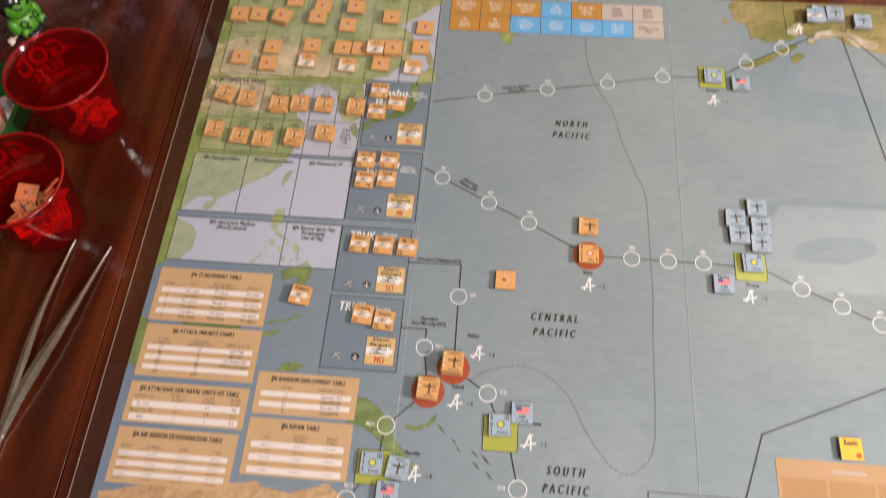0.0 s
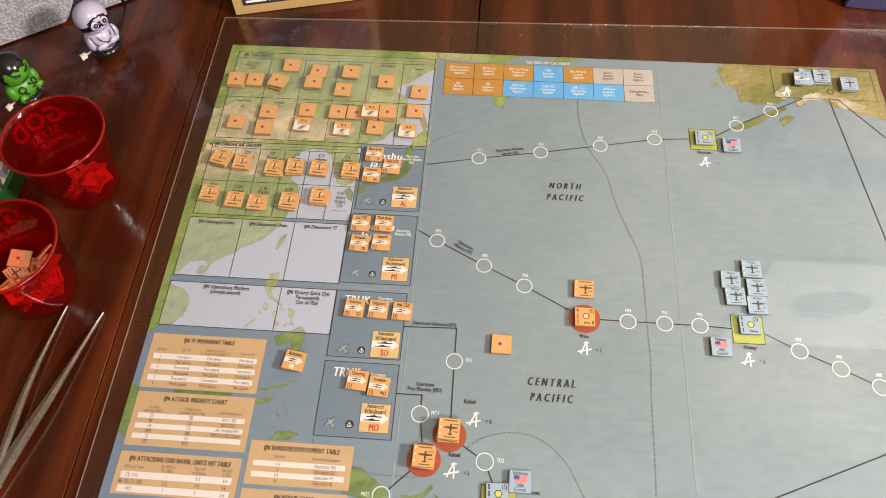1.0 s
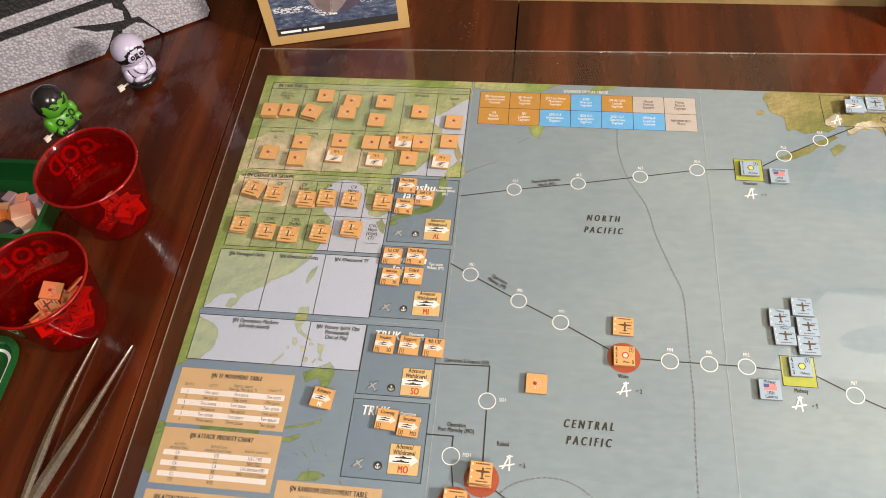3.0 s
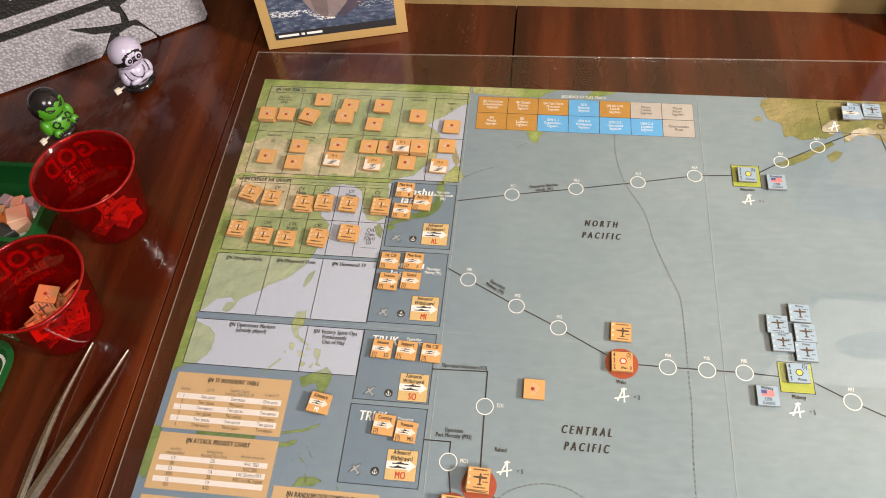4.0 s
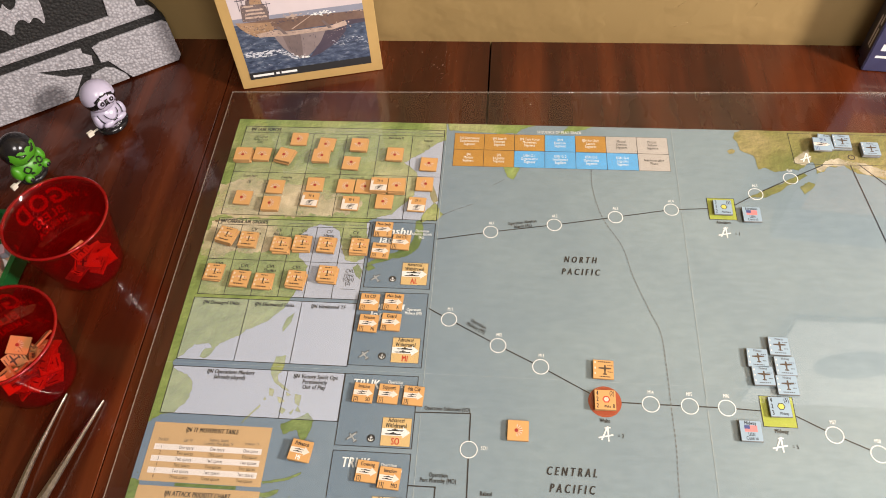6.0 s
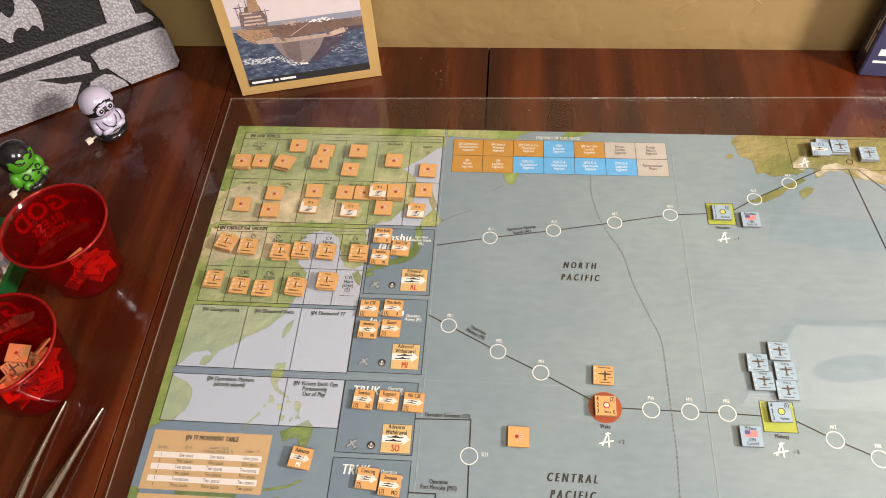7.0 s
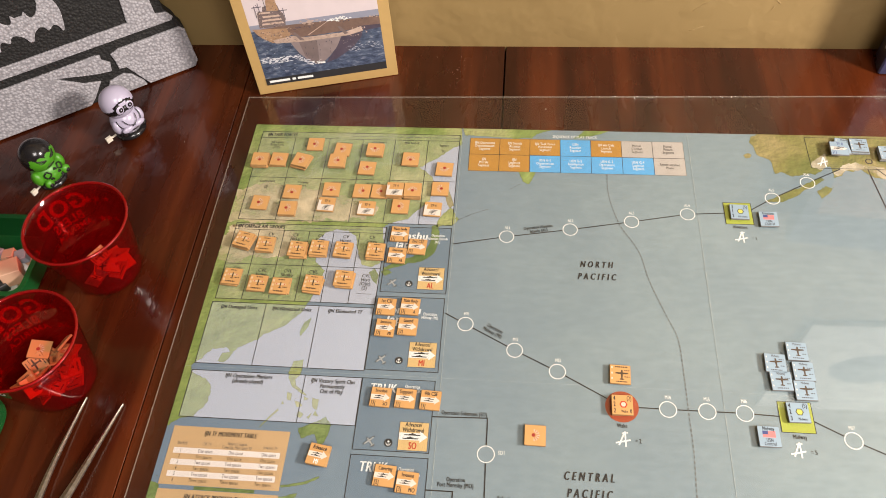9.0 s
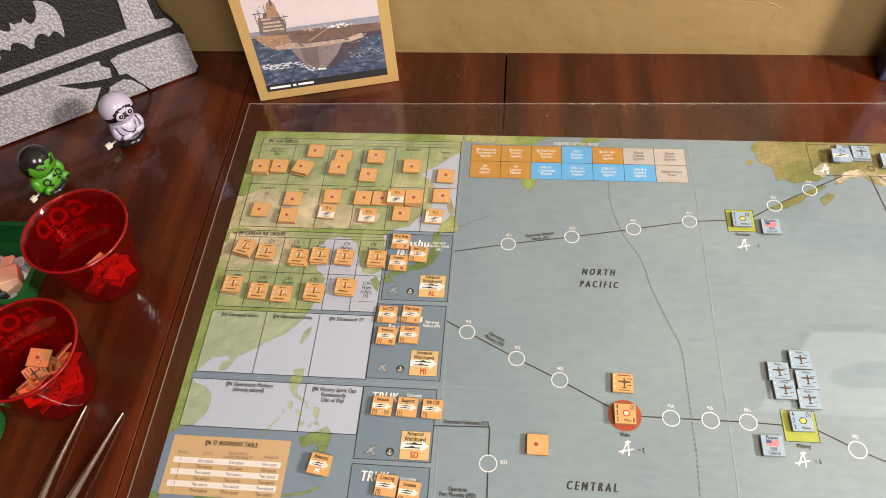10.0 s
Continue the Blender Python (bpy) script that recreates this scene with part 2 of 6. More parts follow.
def stroke(pts, width, z, bm=None, closed=False):
    """A printed line of even width through points in millimetres."""
    bm = bm or bmesh.new()
    n = len(pts)
    for i in range(n if closed else n - 1):
        (ax, ay), (bx, by) = pts[i], pts[(i + 1) % n]
        d = math.hypot(bx - ax, by - ay) or 1
        ux, uy = (bx - ax) / d * width / 2, (by - ay) / d * width / 2
        zz = z + 0.004 * (i % 2)
        add_face(bm, [(ax - ux - uy, ay - uy + ux), (ax - ux + uy, ay - uy - ux), (bx + ux + uy, by + uy - ux), (bx + ux - uy, by + uy + ux)], zz)
    return bm


def dashes(pts, width, on, off, z):
    """A dashed printed line through points in millimetres."""
    bm = bmesh.new()
    at = 0.0
    for (ax, ay), (bx, by) in zip(pts, pts[1:]):
        d = math.hypot(bx - ax, by - ay)
        s = 0.0
        while s < d - 1e-6:
            phase = at % (on + off)
            run = min(d - s, (on if phase < on else on + off) - phase + 1e-5)
            if phase < on:
                a, b = s / d, (s + run) / d
                ux, uy = (by - ay) / d * width / 2, (ax - bx) / d * width / 2
                p, q = (ax + (bx - ax) * a, ay + (by - ay) * a), (ax + (bx - ax) * b, ay + (by - ay) * b)
                add_face(bm, [(p[0] + ux, p[1] + uy), (q[0] + ux, q[1] + uy), (q[0] - ux, q[1] - uy), (p[0] - ux, p[1] - uy)], z)
            s += run
            at += run
    return bm


def smooth_line(pts, steps=6):
    out = []
    n = len(pts)
    for i in range(n - 1):
        p0, p1, p2, p3 = (Vector(pts[max(i - 1, 0)]), Vector(pts[i]), Vector(pts[i + 1]), Vector(pts[min(i + 2, n - 1)]))
        for k in range(steps):
            t = k / steps
            out.append(tuple(0.5 * (2 * p1 + (p2 - p0) * t + (2 * p0 - 5 * p1 + 4 * p2 - p3) * t * t + (3 * p1 - p0 - 3 * p2 + p3) * t ** 3)))
    return out + [tuple(pts[-1])]


def ring(cx, cy, r, width, z, n=40):
    bm = bmesh.new()
    for i in range(n):
        a, b = 2 * math.pi * i / n, 2 * math.pi * (i + 1) / n
        q = [(cx + k * math.cos(t), cy + k * math.sin(t)) for k, t in ((r - width / 2, a), (r + width / 2, a), (r + width / 2, b), (r - width / 2, b))]
        add_face(bm, q, z)
    return bm


def disc(cx, cy, r, n=40, a0=0.0):
    return [(cx + r * math.cos(a0 + 2 * math.pi * i / n), cy + r * math.sin(a0 + 2 * math.pi * i / n)) for i in range(n)]


def coast(pts, rough=2.0, step=2.0, seed=0, clip=None):
    """A ragged shoreline round a coarse outline."""
    rng = random.Random(seed)
    out = []
    n = len(pts)
    for i in range(n):
        (ax, ay), (bx, by) = pts[i], pts[(i + 1) % n]
        d = math.hypot(bx - ax, by - ay)
        k = max(1, int(d / step))
        for j in range(k):
            t = j / k
            x, y = ax + (bx - ax) * t, ay + (by - ay) * t
            on_border = clip and (min(ax, bx) <= clip[0] + 0.5 and abs(ax - bx) < 1 or max(ay, by) >= clip[1] - 0.5 and abs(ay - by) < 1)
            if not on_border:
                w = noise.noise((x * 0.11, y * 0.11, seed * 3.1)) * rough + noise.noise((x * 0.45, y * 0.45, seed)) * rough * 0.7
                v = noise.noise((x * 0.11, y * 0.11, seed * 3.1 + 9)) * rough + noise.noise((x * 0.5, y * 0.5, seed + 5)) * rough * 0.7 + rng.uniform(-0.1, 0.1) * rough
                x, y = x + w, y + v
            if clip:
                x, y = max(x, clip[0]), min(y, clip[1])
            out.append((x, y))
    return out


def box_bm(x0, y0, z0, x1, y1, z1, bevel=0.0, segments=2):
    bm = bmesh.new()
    bmesh.ops.create_cube(bm, size=1, matrix=Matrix.Translation(((x0 + x1) / 2, (y0 + y1) / 2, (z0 + z1) / 2)) @ Matrix.Diagonal((x1 - x0, y1 - y0, z1 - z0, 1)))
    if bevel:
        bmesh.ops.bevel(bm, geom=bm.edges[:], offset=bevel, segments=segments, profile=0.5, affect="EDGES")
    return bm


def lathe(profile, n=64, closed=False):
    """A turned body from (radius, height) pairs in metres."""
    bm = bmesh.new()
    rows = []
    for r, z in profile:
        if r < 1e-6:
            rows.append([bm.verts.new((0, 0, z))])
        else:
            rows.append([bm.verts.new((r * math.cos(2 * math.pi * i / n), r * math.sin(2 * math.pi * i / n), z)) for i in range(n)])
    pairs = list(zip(rows, rows[1:])) + ([(rows[-1], rows[0])] if closed else [])
    for a, b in pairs:
        for i in range(n):
            j = (i + 1) % n
            if len(a) == 1 and len(b) == 1:
                continue
            if len(a) == 1:
                bm.faces.new((a[0], b[j], b[i]))
            elif len(b) == 1:
                bm.faces.new((a[i], a[j], b[0]))
            else:
                bm.faces.new((a[i], a[j], b[j], b[i]))
    bmesh.ops.recalc_face_normals(bm, faces=bm.faces)
    return bm


def tube(bm, pts, r, mat=0):
    """A thin closed tube through points in metres, tapered at both ends."""
    rows, n = [], len(pts)
    for i, p in enumerate(pts):
        p = Vector(p)
        d = (Vector(pts[min(i + 1, n - 1)]) - Vector(pts[max(i - 1, 0)])).normalized()
        u = d.orthogonal().normalized()
        v = d.cross(u)
        k = r * (0.35 if i in (0, n - 1) else 1.0)
        rows.append([bm.verts.new(p + (u * math.cos(a) + v * math.sin(a)) * k) for a in (0, 1.05, 2.09, 3.14, 4.19, 5.24)])
    faces = [bm.faces.new((a[j], a[(j + 1) % 6], b[(j + 1) % 6], b[j])) for a, b in zip(rows, rows[1:]) for j in range(6)]
    faces += [bm.faces.new(rows[0][::-1]), bm.faces.new(rows[-1])]
    for f in faces:
        f.material_index, f.smooth = mat, True


LETTERS = {}


def letters(body, bold=0.0, slant=0.0):
    """A flat mesh of the built-in font, one unit high."""
    key = (body, bold, slant)
    if key not in LETTERS:
        c = bpy.data.curves.new("letters", "FONT")
        c.body, c.align_x, c.align_y, c.size, c.offset, c.shear = body, "CENTER", "CENTER", 1.0, bold, slant
        c.resolution_u, c.space_line, c.space_character = 3, 0.85, 1.10
        ob = new("letters", c)
        me = bpy.data.meshes.new_from_object(ob.evaluated_get(bpy.context.evaluated_depsgraph_get()))
        bpy.data.objects.remove(ob)
        LETTERS[key] = me
    return LETTERS[key]


def text(body, x, y, size, material, parent, z=0.2, rot=0.0, squeeze=0.62, bold=0.019, slant=0.0, name="lettering", left=False):
    """Printed words, size in millimetres of letter body; x, y in millimetres in the parent's own frame."""
    me = letters(body, 0.0, slant).copy()
    w = size * 1.14 * MM
    a = radians(rot)
    xs = [v.co.x for v in me.vertices] or [0]
    shift = -min(xs) if left else 0.0
    if bold:
        bm = bmesh.new()
        for k in (-1, 0, 1):
            n = len(bm.verts)
            bm.from_mesh(me)
            bm.verts.ensure_lookup_table()
            for v in bm.verts[n:]:
                v.co.x += k * bold * 1.25
                v.co.z = k * 0.002
        bm.to_mesh(me)
        bm.free()
    for v in me.vertices:
        u, t = (v.co.x + shift) * w * squeeze, v.co.y * w
        v.co = (x * MM + u * math.cos(a) - t * math.sin(a), y * MM + u * math.sin(a) + t * math.cos(a), (z + v.co.z) * MM)
    me.materials.clear()
    me.materials.append(material)
    ob = new(name, me)
    ob.parent = parent
    return ob


def bars(rows, z):
    """Unreadable small print as plain bars: rows of x0, x1, y, height in millimetres."""
    return flat(*[rect(a, y - h / 2, b, y + h / 2) for a, b, y, h in rows], z=z)


def small_print(rows, z, material, parent):
    broken = []
    for a, b, y, h in rows:
        x, k = a, 0
        while x < b - 0.3:
            w = 0.8 + 0.7 * ((k * 37 + int(abs(a * 10))) % 5) / 4
            broken.append((x, min(x + w, b), y, h * 0.75))
            x += w + 0.35
            k += 1
    return tagged(part("small_print", bars(broken, z), material, parent), kind="stuff")

# ---- the room: table, wall, ceiling ----
TABLE_BACK = 0.683


def build_table():
    t = thing("dining_table", "dark cherry wooden table top with a glossy varnish", "table")
    g = 0.0006
    # boards either side of the leaf seam and of the long groove
    for x0, x1 in ((-1.05, -0.2356), (-0.2352, 0.0375), (0.0385, 1.15)):
        part("table_board", box_bm(x0 + g / 2, -0.55, -0.028, x1 - g / 2, TABLE_BACK, -0.0007, 0.0003, 1), WOOD, t)
    part("table_underframe", box_bm(-0.95, -0.48, -0.11, 1.05, TABLE_BACK - 0.06, -0.029, 0.003), WOOD, t)
    for x in (-0.90, 1.0):
        for y in (-0.43, 0.56):
            part("leg", box_bm(x - 0.035, y - 0.035, -0.75, x + 0.035, y + 0.035, -0.11, 0.005), WOOD, t)


build_table()
WALL_PAINT = plain("plain_wall_paint", (0.30, 0.24, 0.14), 0.7, scale=12)
CEILING_PAINT = plain("ceiling_paint", (0.55, 0.52, 0.47), 0.8, scale=12)
FLOOR_WOOD = plain("floor_board_brown", (0.16, 0.085, 0.045), 0.4, vary=0.25, scale=20)


def setting(name, bm, material, label, category):
    return tagged(mesh_object(name, bm, material), label, category, kind="structure")


WALL_TURN = 0.38
wall_bm = box_bm(-2.2, 0.680, -0.75, 2.2, 0.80, 1.75)
bmesh.ops.rotate(wall_bm, verts=wall_bm.verts, cent=(-0.15, 0.68, 0), matrix=Matrix.Rotation(radians(WALL_TURN), 3, "Z"))
setting("wall_north", wall_bm, WALL, "olive beige plaster wall with faint trowel marks", "wall")
ridges = bmesh.new()
for line in ([(225, 46), (238, 57), (256, 64), (268, 65.5), (282, 63)], [(262, 70), (276, 67), (290, 70)], [(290, 64), (300, 61), (308, 55)], [(303, 52), (301, 47)], [(226, 21), (240, 27)], [(330, 68), (333, 63)], [(120, 92), (136, 88), (149, 90)], [(60, 70), (71, 74), (80, 73)]):
    tube(ridges, [(px * MM, 0.6804 + (px * MM + 0.15) * math.tan(radians(WALL_TURN)), pz * MM) for px, pz in smooth_line(line, 8)], 0.0008)
north = bpy.data.objects["wall_north"]
part("plaster_ridge", ridges, WALL, north, smooth=True)
setting("wall_south", box_bm(-2.2, -3.1, -0.75, 2.2, -3.0, 1.75), WALL_PAINT, "plain beige painted wall of the room", "wall")
setting("wall_west", box_bm(-2.3, -3.0, -0.75, -2.2, 0.80, 1.75), WALL_PAINT, "plain beige painted side wall of the room", "wall")
setting("wall_east", box_bm(2.2, -3.0, -0.75, 2.3, 0.80, 1.75), WALL_PAINT, "plain beige painted side wall of the room", "wall")
setting("ceiling", box_bm(-2.3, -3.1, 1.75, 2.3, 0.80, 1.85), CEILING_PAINT, "plain off-white painted ceiling", "ceiling")
setting("floor", box_bm(-2.3, -3.1, -0.80, 2.3, 0.80, -0.75), FLOOR_WOOD, "brown wooden floor under the table", "floor")

# ---- the printed map ----
LEFT, TOP, RIGHT, BOTTOM = -210.0, 559.0, 425.0, 2.0
game_map = thing("game_map", "folded paper naval wargame map printed with the Pacific Ocean", "game map")


def build_map_sheet():
    bm = bmesh.new()
    xs = [LEFT] + [LEFT + (RIGHT - LEFT) * i / 140 for i in range(1, 140)] + [RIGHT]
    ys = [BOTTOM + (TOP - BOTTOM) * i / 60 for i in range(61)]
    xs = sorted(set(xs + [-1.2, 0.0, 1.2, 214.8, 216.0, 217.2]))
    ys = sorted(set(ys + [288.3, 289.5, 290.7]))

    def lift(x, y):
        ridge = max(max(0, 1 - abs(x - f) / 1.2) for f in (0.0, 216.0)) * 0.032
        return ridge + max(0, 1 - abs(y - 289.5) / 1.2) * 0.022
    grid = [[bm.verts.new((x * MM, y * MM, lift(x, y) * MM - 0.00011)) for y in ys] for x in xs]
    for a, b in zip(grid, grid[1:]):
        for j in range(len(ys) - 1):
            bm.faces.new((a[j], b[j], b[j + 1], a[j + 1]))
    part("sea", bm, SEA, game_map, "muted blue-grey printed ocean with paper folds")
    part("paper_back", box_bm(LEFT * MM, BOTTOM * MM, -0.0006, RIGHT * MM, TOP * MM, -0.0002), PAPER, game_map)
    crease = plain("paper_crease", (0.330, 0.378, 0.388), 0.6, vary=0.25, scale=120)
    bm = bmesh.new()
    for x in (0.0, 216.0):
        for i in range(60):
            y0, y1 = BOTTOM + (TOP - BOTTOM) * i / 60, BOTTOM + (TOP - BOTTOM) * (i + 0.9) / 60
            w = 0.22 + 0.42 * abs(noise.noise((x, i * 0.37, 0)))
            add_face(bm, rect(x - w, y0, x + w, y1), 0.125)
    for i in range(70):
        x0 = LEFT + (RIGHT - LEFT) * i / 70
        w = 0.08 + 0.12 * abs(noise.noise((3, i * 0.37, 0)))
        add_face(bm, rect(x0, 289.5 - w, x0 + 8, 289.5 + w), 0.125)
    part("fold_crease", bm, crease, game_map)


build_map_sheet()


def land(name, pts, material, rough, seed, label="", z=0.06):
    shore = coast(pts, rough, 1.1, seed, (LEFT, TOP))
    body = part(name, flat(shore, z=z), material, game_map, label)
    if material in (LAND, LAND_DRY, ISLE):
        part("shoreline", stroke([p for p in shore if p[0] > LEFT + 0.3 and p[1] < TOP - 0.3], 0.22, z + 0.01), SHORE, body)


land("asian_mainland", [(LEFT, TOP), (-1, TOP), (0, 538), (-8, 533), (-22, 520), (-38, 507), (-33, 503), (-25, 495), (-23, 478), (-26, 467), (-34, 457), (-44, 445), (-60, 440), (-65, 434), (-61, 415), (-63, 397), (-70, 392),
     (-79, 394), (-83, 405), (-88, 424), (-96, 430), (-106, 431), (-116, 427), (-122, 419), (-122, 404), (-119, 395), (-111, 386), (-114, 373), (-115, 363), (-124, 342), (-137, 329), (-151, 321), (-156, 315), (-170, 308),
     (-176, 303), (-180, 308), (-191, 306), (-199, 296), (-204, 291), (-203, 284), (-191, 279), (-184, 272), (-183, 261), (-185, 254), (-192, 247), (-202, 245), (LEFT, 238)], LAND, 1.3, 1, "pale green printed land")
land("hokkaido", [(-16, 443), (-12, 451), (-5, 460), (3, 447), (-2, 439), (-11, 439), (-17, 437)], LAND, 1.3, 2, z=0.115)
land("sakhalin", [(-14, 486), (-8, 480), (-2, 462), (-6, 459), (-10, 468)], LAND_DRY, 1.0, 12)
land("honshu", [(-16, 440), (-13, 431), (-14, 417), (-16, 408), (-21, 403), (-27, 400), (-39, 396), (-53, 392), (-59, 387), (-58, 393), (-46, 399), (-34, 404), (-24, 411), (-20, 420), (-20, 432), (-21, 438)], ISLE, 1.4, 3, z=0.115)
land("kyushu", [(-71, 386), (-67, 390), (-62, 384), (-63, 375), (-67, 378)], ISLE, 1.0, 13)
land("shikoku", [(-61, 387), (-55, 390), (-51, 387), (-57, 383)], ISLE, 0.8, 14, z=0.115)
land("taiwan", [(-114, 339), (-119, 334), (-121, 325), (-120, 321), (-115, 330)], LAND, 0.5, 4)
land("hainan", [(-184, 295), (-182, 302), (-173, 304), (-175, 298), (-179, 294)], LAND, 0.6, 5)
land("luzon", [(-121, 298), (-113, 300), (-113, 293), (-114, 286), (-117, 282), (-115, 277), (-109, 273), (-105, 269), (-110, 271), (-118, 276), (-122, 282), (-123, 288), (-122, 292)], LAND, 0.7, 6)
for k, q in enumerate(([(-121, 271), (-117, 270), (-117, 264), (-120, 265)], [(-100, 267), (-95, 266), (-95, 257), (-99, 260)], [(-114, 264), (-109, 263), (-107, 260), (-111, 259)], [(-109, 256), (-105, 254), (-107, 250), (-110, 252)],
                       [(-98.5, 255), (-100, 250), (-102, 251)], [(-96, 257), (-93, 252), (-97, 253)], [(-107, 268), (-103, 266), (-106, 265)], [(-138, 240), (-132, 249), (-126, 257), (-125, 256), (-136, 242)], [(-124, 261), (-123, 264), (-122, 261)])):
    land("visayan_island", q, LAND, 0.5, 100 + k)
land("mindanao", [(-107, 242), (-98, 246), (-92, 249), (-87, 252), (-82, 246), (-82, 239), (-85, 231), (-89, 229), (-93, 238), (-98, 237), (-103, 234)], ISLE, 0.9, 7)
land("celebes", [(-112, 197.6), (-96, 200.6), (-84, 206), (-84, 204.4), (-94, 199), (-111, 196)], ISLE, 0.6, 8)
land("halmahera", [(-116, 188), (-105, 190), (-98, 193), (-99, 190), (-103, 187), (-108, 185.5)], ISLE, 0.8, 9)
land("seram", [(-95, 159), (-91, 165), (-81, 167), (-74, 164), (-80, 160)], ISLE, 1.0, 20)
land("borneo", [(LEFT, 195), (-204, 193), (-200, 186), (-200, 177), (-198, 161), (-205, 154), (LEFT, 158)], ISLE, 1.0, 21)
land("new_guinea", [(-36, 146), (-29, 143), (-24, 144), (-19, 139), (-9, 132), (-3, 128), (-4, 122), (1, 114), (8, 106), (13, 101), (17, 95), (11, 95), (2, 100), (-7, 109), (-14, 116), (-25, 122), (-36, 124)], ISLE, 0.9, 23)
land("new_britain", [(6, 126), (14, 125), (23, 129), (28, 135), (29, 132), (24, 126), (14, 122), (8, 123)], ISLE, 0.6, 24)
for k, (x, y, l) in enumerate(((33, 125, 7), (43, 116.5, 5), (46.5, 111, 5), (58, 109, 6), (66.5, 105, 8), (60, 100.5, 6), (69.5, 94.5, 6), (-86, 182, 3), (-92, 178, 4), (-62, 160, 3))):
    land("small_island", [(x - l / 2, y + l / 2), (x, y + l / 5), (x + l / 2, y - l / 2), (x, y - l / 5)], INK_SOFT if 0 < k < 7 else ISLE, 0.4, 30 + k)


def islets(cx, cy, spread_x, spread_y, n, seed, slope=0.0):
    """A scatter of small printed islands, none alike."""
    rng = random.Random(seed)
    for k in range(n):
        u = rng.uniform(-1, 1)
        x, y = cx + u * spread_x, cy + rng.uniform(-1, 1) * spread_y + u * slope
        l, a = rng.uniform(1.0, 3.0), rng.uniform(0, 3.14)
        c, d = math.cos(a) * l, math.sin(a) * l
        land("small_island", [(x - c / 2, y - d / 2), (x - d * 0.16, y + c * 0.16), (x + c / 2, y + d / 2), (x + d * 0.14, y - c * 0.14)], ISLE if k % 3 else LAND, 0.9, 200 + seed * 20 + k)


islets(-96, 180, 10, 10, 6, 2, 4)
islets(-80, 172, 14, 9, 7, 3)
islets(-196, 214, 10, 26, 8, 5)
islets(312, 486, 30, 4, 9, 6, 10)
islets(24, 108, 8, 6, 4, 7)
land("kamchatka", [(0, TOP), (86, TOP), (72, 553), (68, 547), (40, 548), (2, 550)], LAND, 1.5, 25)
land("siberian_coast", [(118, TOP), (142, TOP), (126, 552), (108, 548)], LAND, 1.2, 26)
land("kamchatka_cape", [(56, 506), (72, 505), (66, 490), (60, 493)], LAND, 1.0, 27)
land("alaska", [(281, TOP), (276, 555), (273, 549), (276, 544), (277, 534), (283, 530), (289, 526), (290, 519), (290, 510), (296, 513), (304, 508), (312, 508), (321, 512), (326, 510), (332, 514), (338, 521), (342, 519), (342, 507),
     (350, 510), (354, 516), (361, 515), (367, 519), (372, 514), (378, 509), (387, 506), (397, 503), (RIGHT, 494), (RIGHT, TOP)], LAND_DRY, 1.3, 28, "ochre and green printed Alaskan land")
land("aleutian_chain", [(277, 477), (283, 480), (293, 486), (302, 491), (310, 494), (318, 500), (330, 507), (333, 504), (323, 497), (314, 491), (306, 485), (295, 479), (291, 477)], LAND_DRY, 0.9, 29)
land("kodiak", [(324, 490), (333, 497), (338, 494), (335, 489), (327, 482)], LAND_DRY, 0.8, 60)
land("nunivak", [(265, 532), (270, 535), (273, 533), (271, 529), (267, 528)], LAND_DRY, 0.5, 61)
land("snowy_range", [(343, 512), (352, 521), (366, 526), (378, 522), (392, 518), (408, 512), (402, 503), (386, 508), (370, 517), (356, 516), (346, 509)], SNOW, 2.0, 62, z=0.08)
land("alaska_snow", [(324, 519), (330, 531), (340, 536), (341, 524), (334, 516)], SNOW, 2.0, 63, z=0.08)
# beige steppe print, with the acrylic's warm glare painted in
land("mongolian_steppe", [(-209, 474), (-180, 486), (-140, 478), (-96, 470), (-70, 456), (-84, 444), (-128, 440), (-165, 437), (-209, 436)], SAND_GLARE, 4.0, 64, z=0.08)
land("steppe_patch", [(-209, 433), (-175, 434), (-142, 426), (-138, 410), (-160, 398), (-198, 392), (-209, 396)], SAND_GLARE, 4.0, 65, z=0.08)
land("northern_australia", [(-205, 62), (-179, 68), (-156, 73), (-138, 71), (-116, 74), (-95, 79), (-88, 74), (-72, 71), (-58, 75), (-44, 80), (-36, 75), (-20, 62), (-8, 48), (0, 20), (-60, BOTTOM + 4), (-200, BOTTOM + 4)], DESERT, 1.4, 66)


def frame_lines(x0, y0, x1, y1, cols, rows, parent, width=0.62, z=0.16, name="frame_line"):
    """A printed box with its dividing lines."""
    bm = stroke(rect(x0, y0, x1, y1), width, z, closed=True)
    for x, a, b in cols:
        stroke([(x, a), (x, b)], width * 0.9, z + 0.008, bm)
    for y, a, b in rows:
        stroke([(a, y), (b, y)], width * 0.9, z + 0.012, bm)
    return part(name, bm, INK, parent)


def printed(name, poly, material, label="", z=0.10):
    return part(name, flat(poly, z=z), material, game_map, label)


# charts of the western edge
for x0, y0, x1, y1 in ((-201, 439.5, -2.2, 549.5), (-201, 354, -61.6, 435), (-202.5, 292.5, -62.5, 350.5), (-203, 246.3, -63, 286.3)):
    printed("chart_ground", rect(x0, y0, x1, y1), VEIL_UNDER, "pale lavender printed ground of a chart", z=0.03)
tf = printed("task_force_chart", rect(-201, 439.5, -2.2, 549.5), VEIL_THIN, "boxed task force holding chart")
tf_cols = (-166, -131, -97.5, -65.5, -33)
frame_lines(-201, 439.5, -2.2, 549.5, [(x, 439.5, 541.5) for x in tf_cols], [(541.5, -201, -2.2), (490.2, -201, -2.2)], tf)
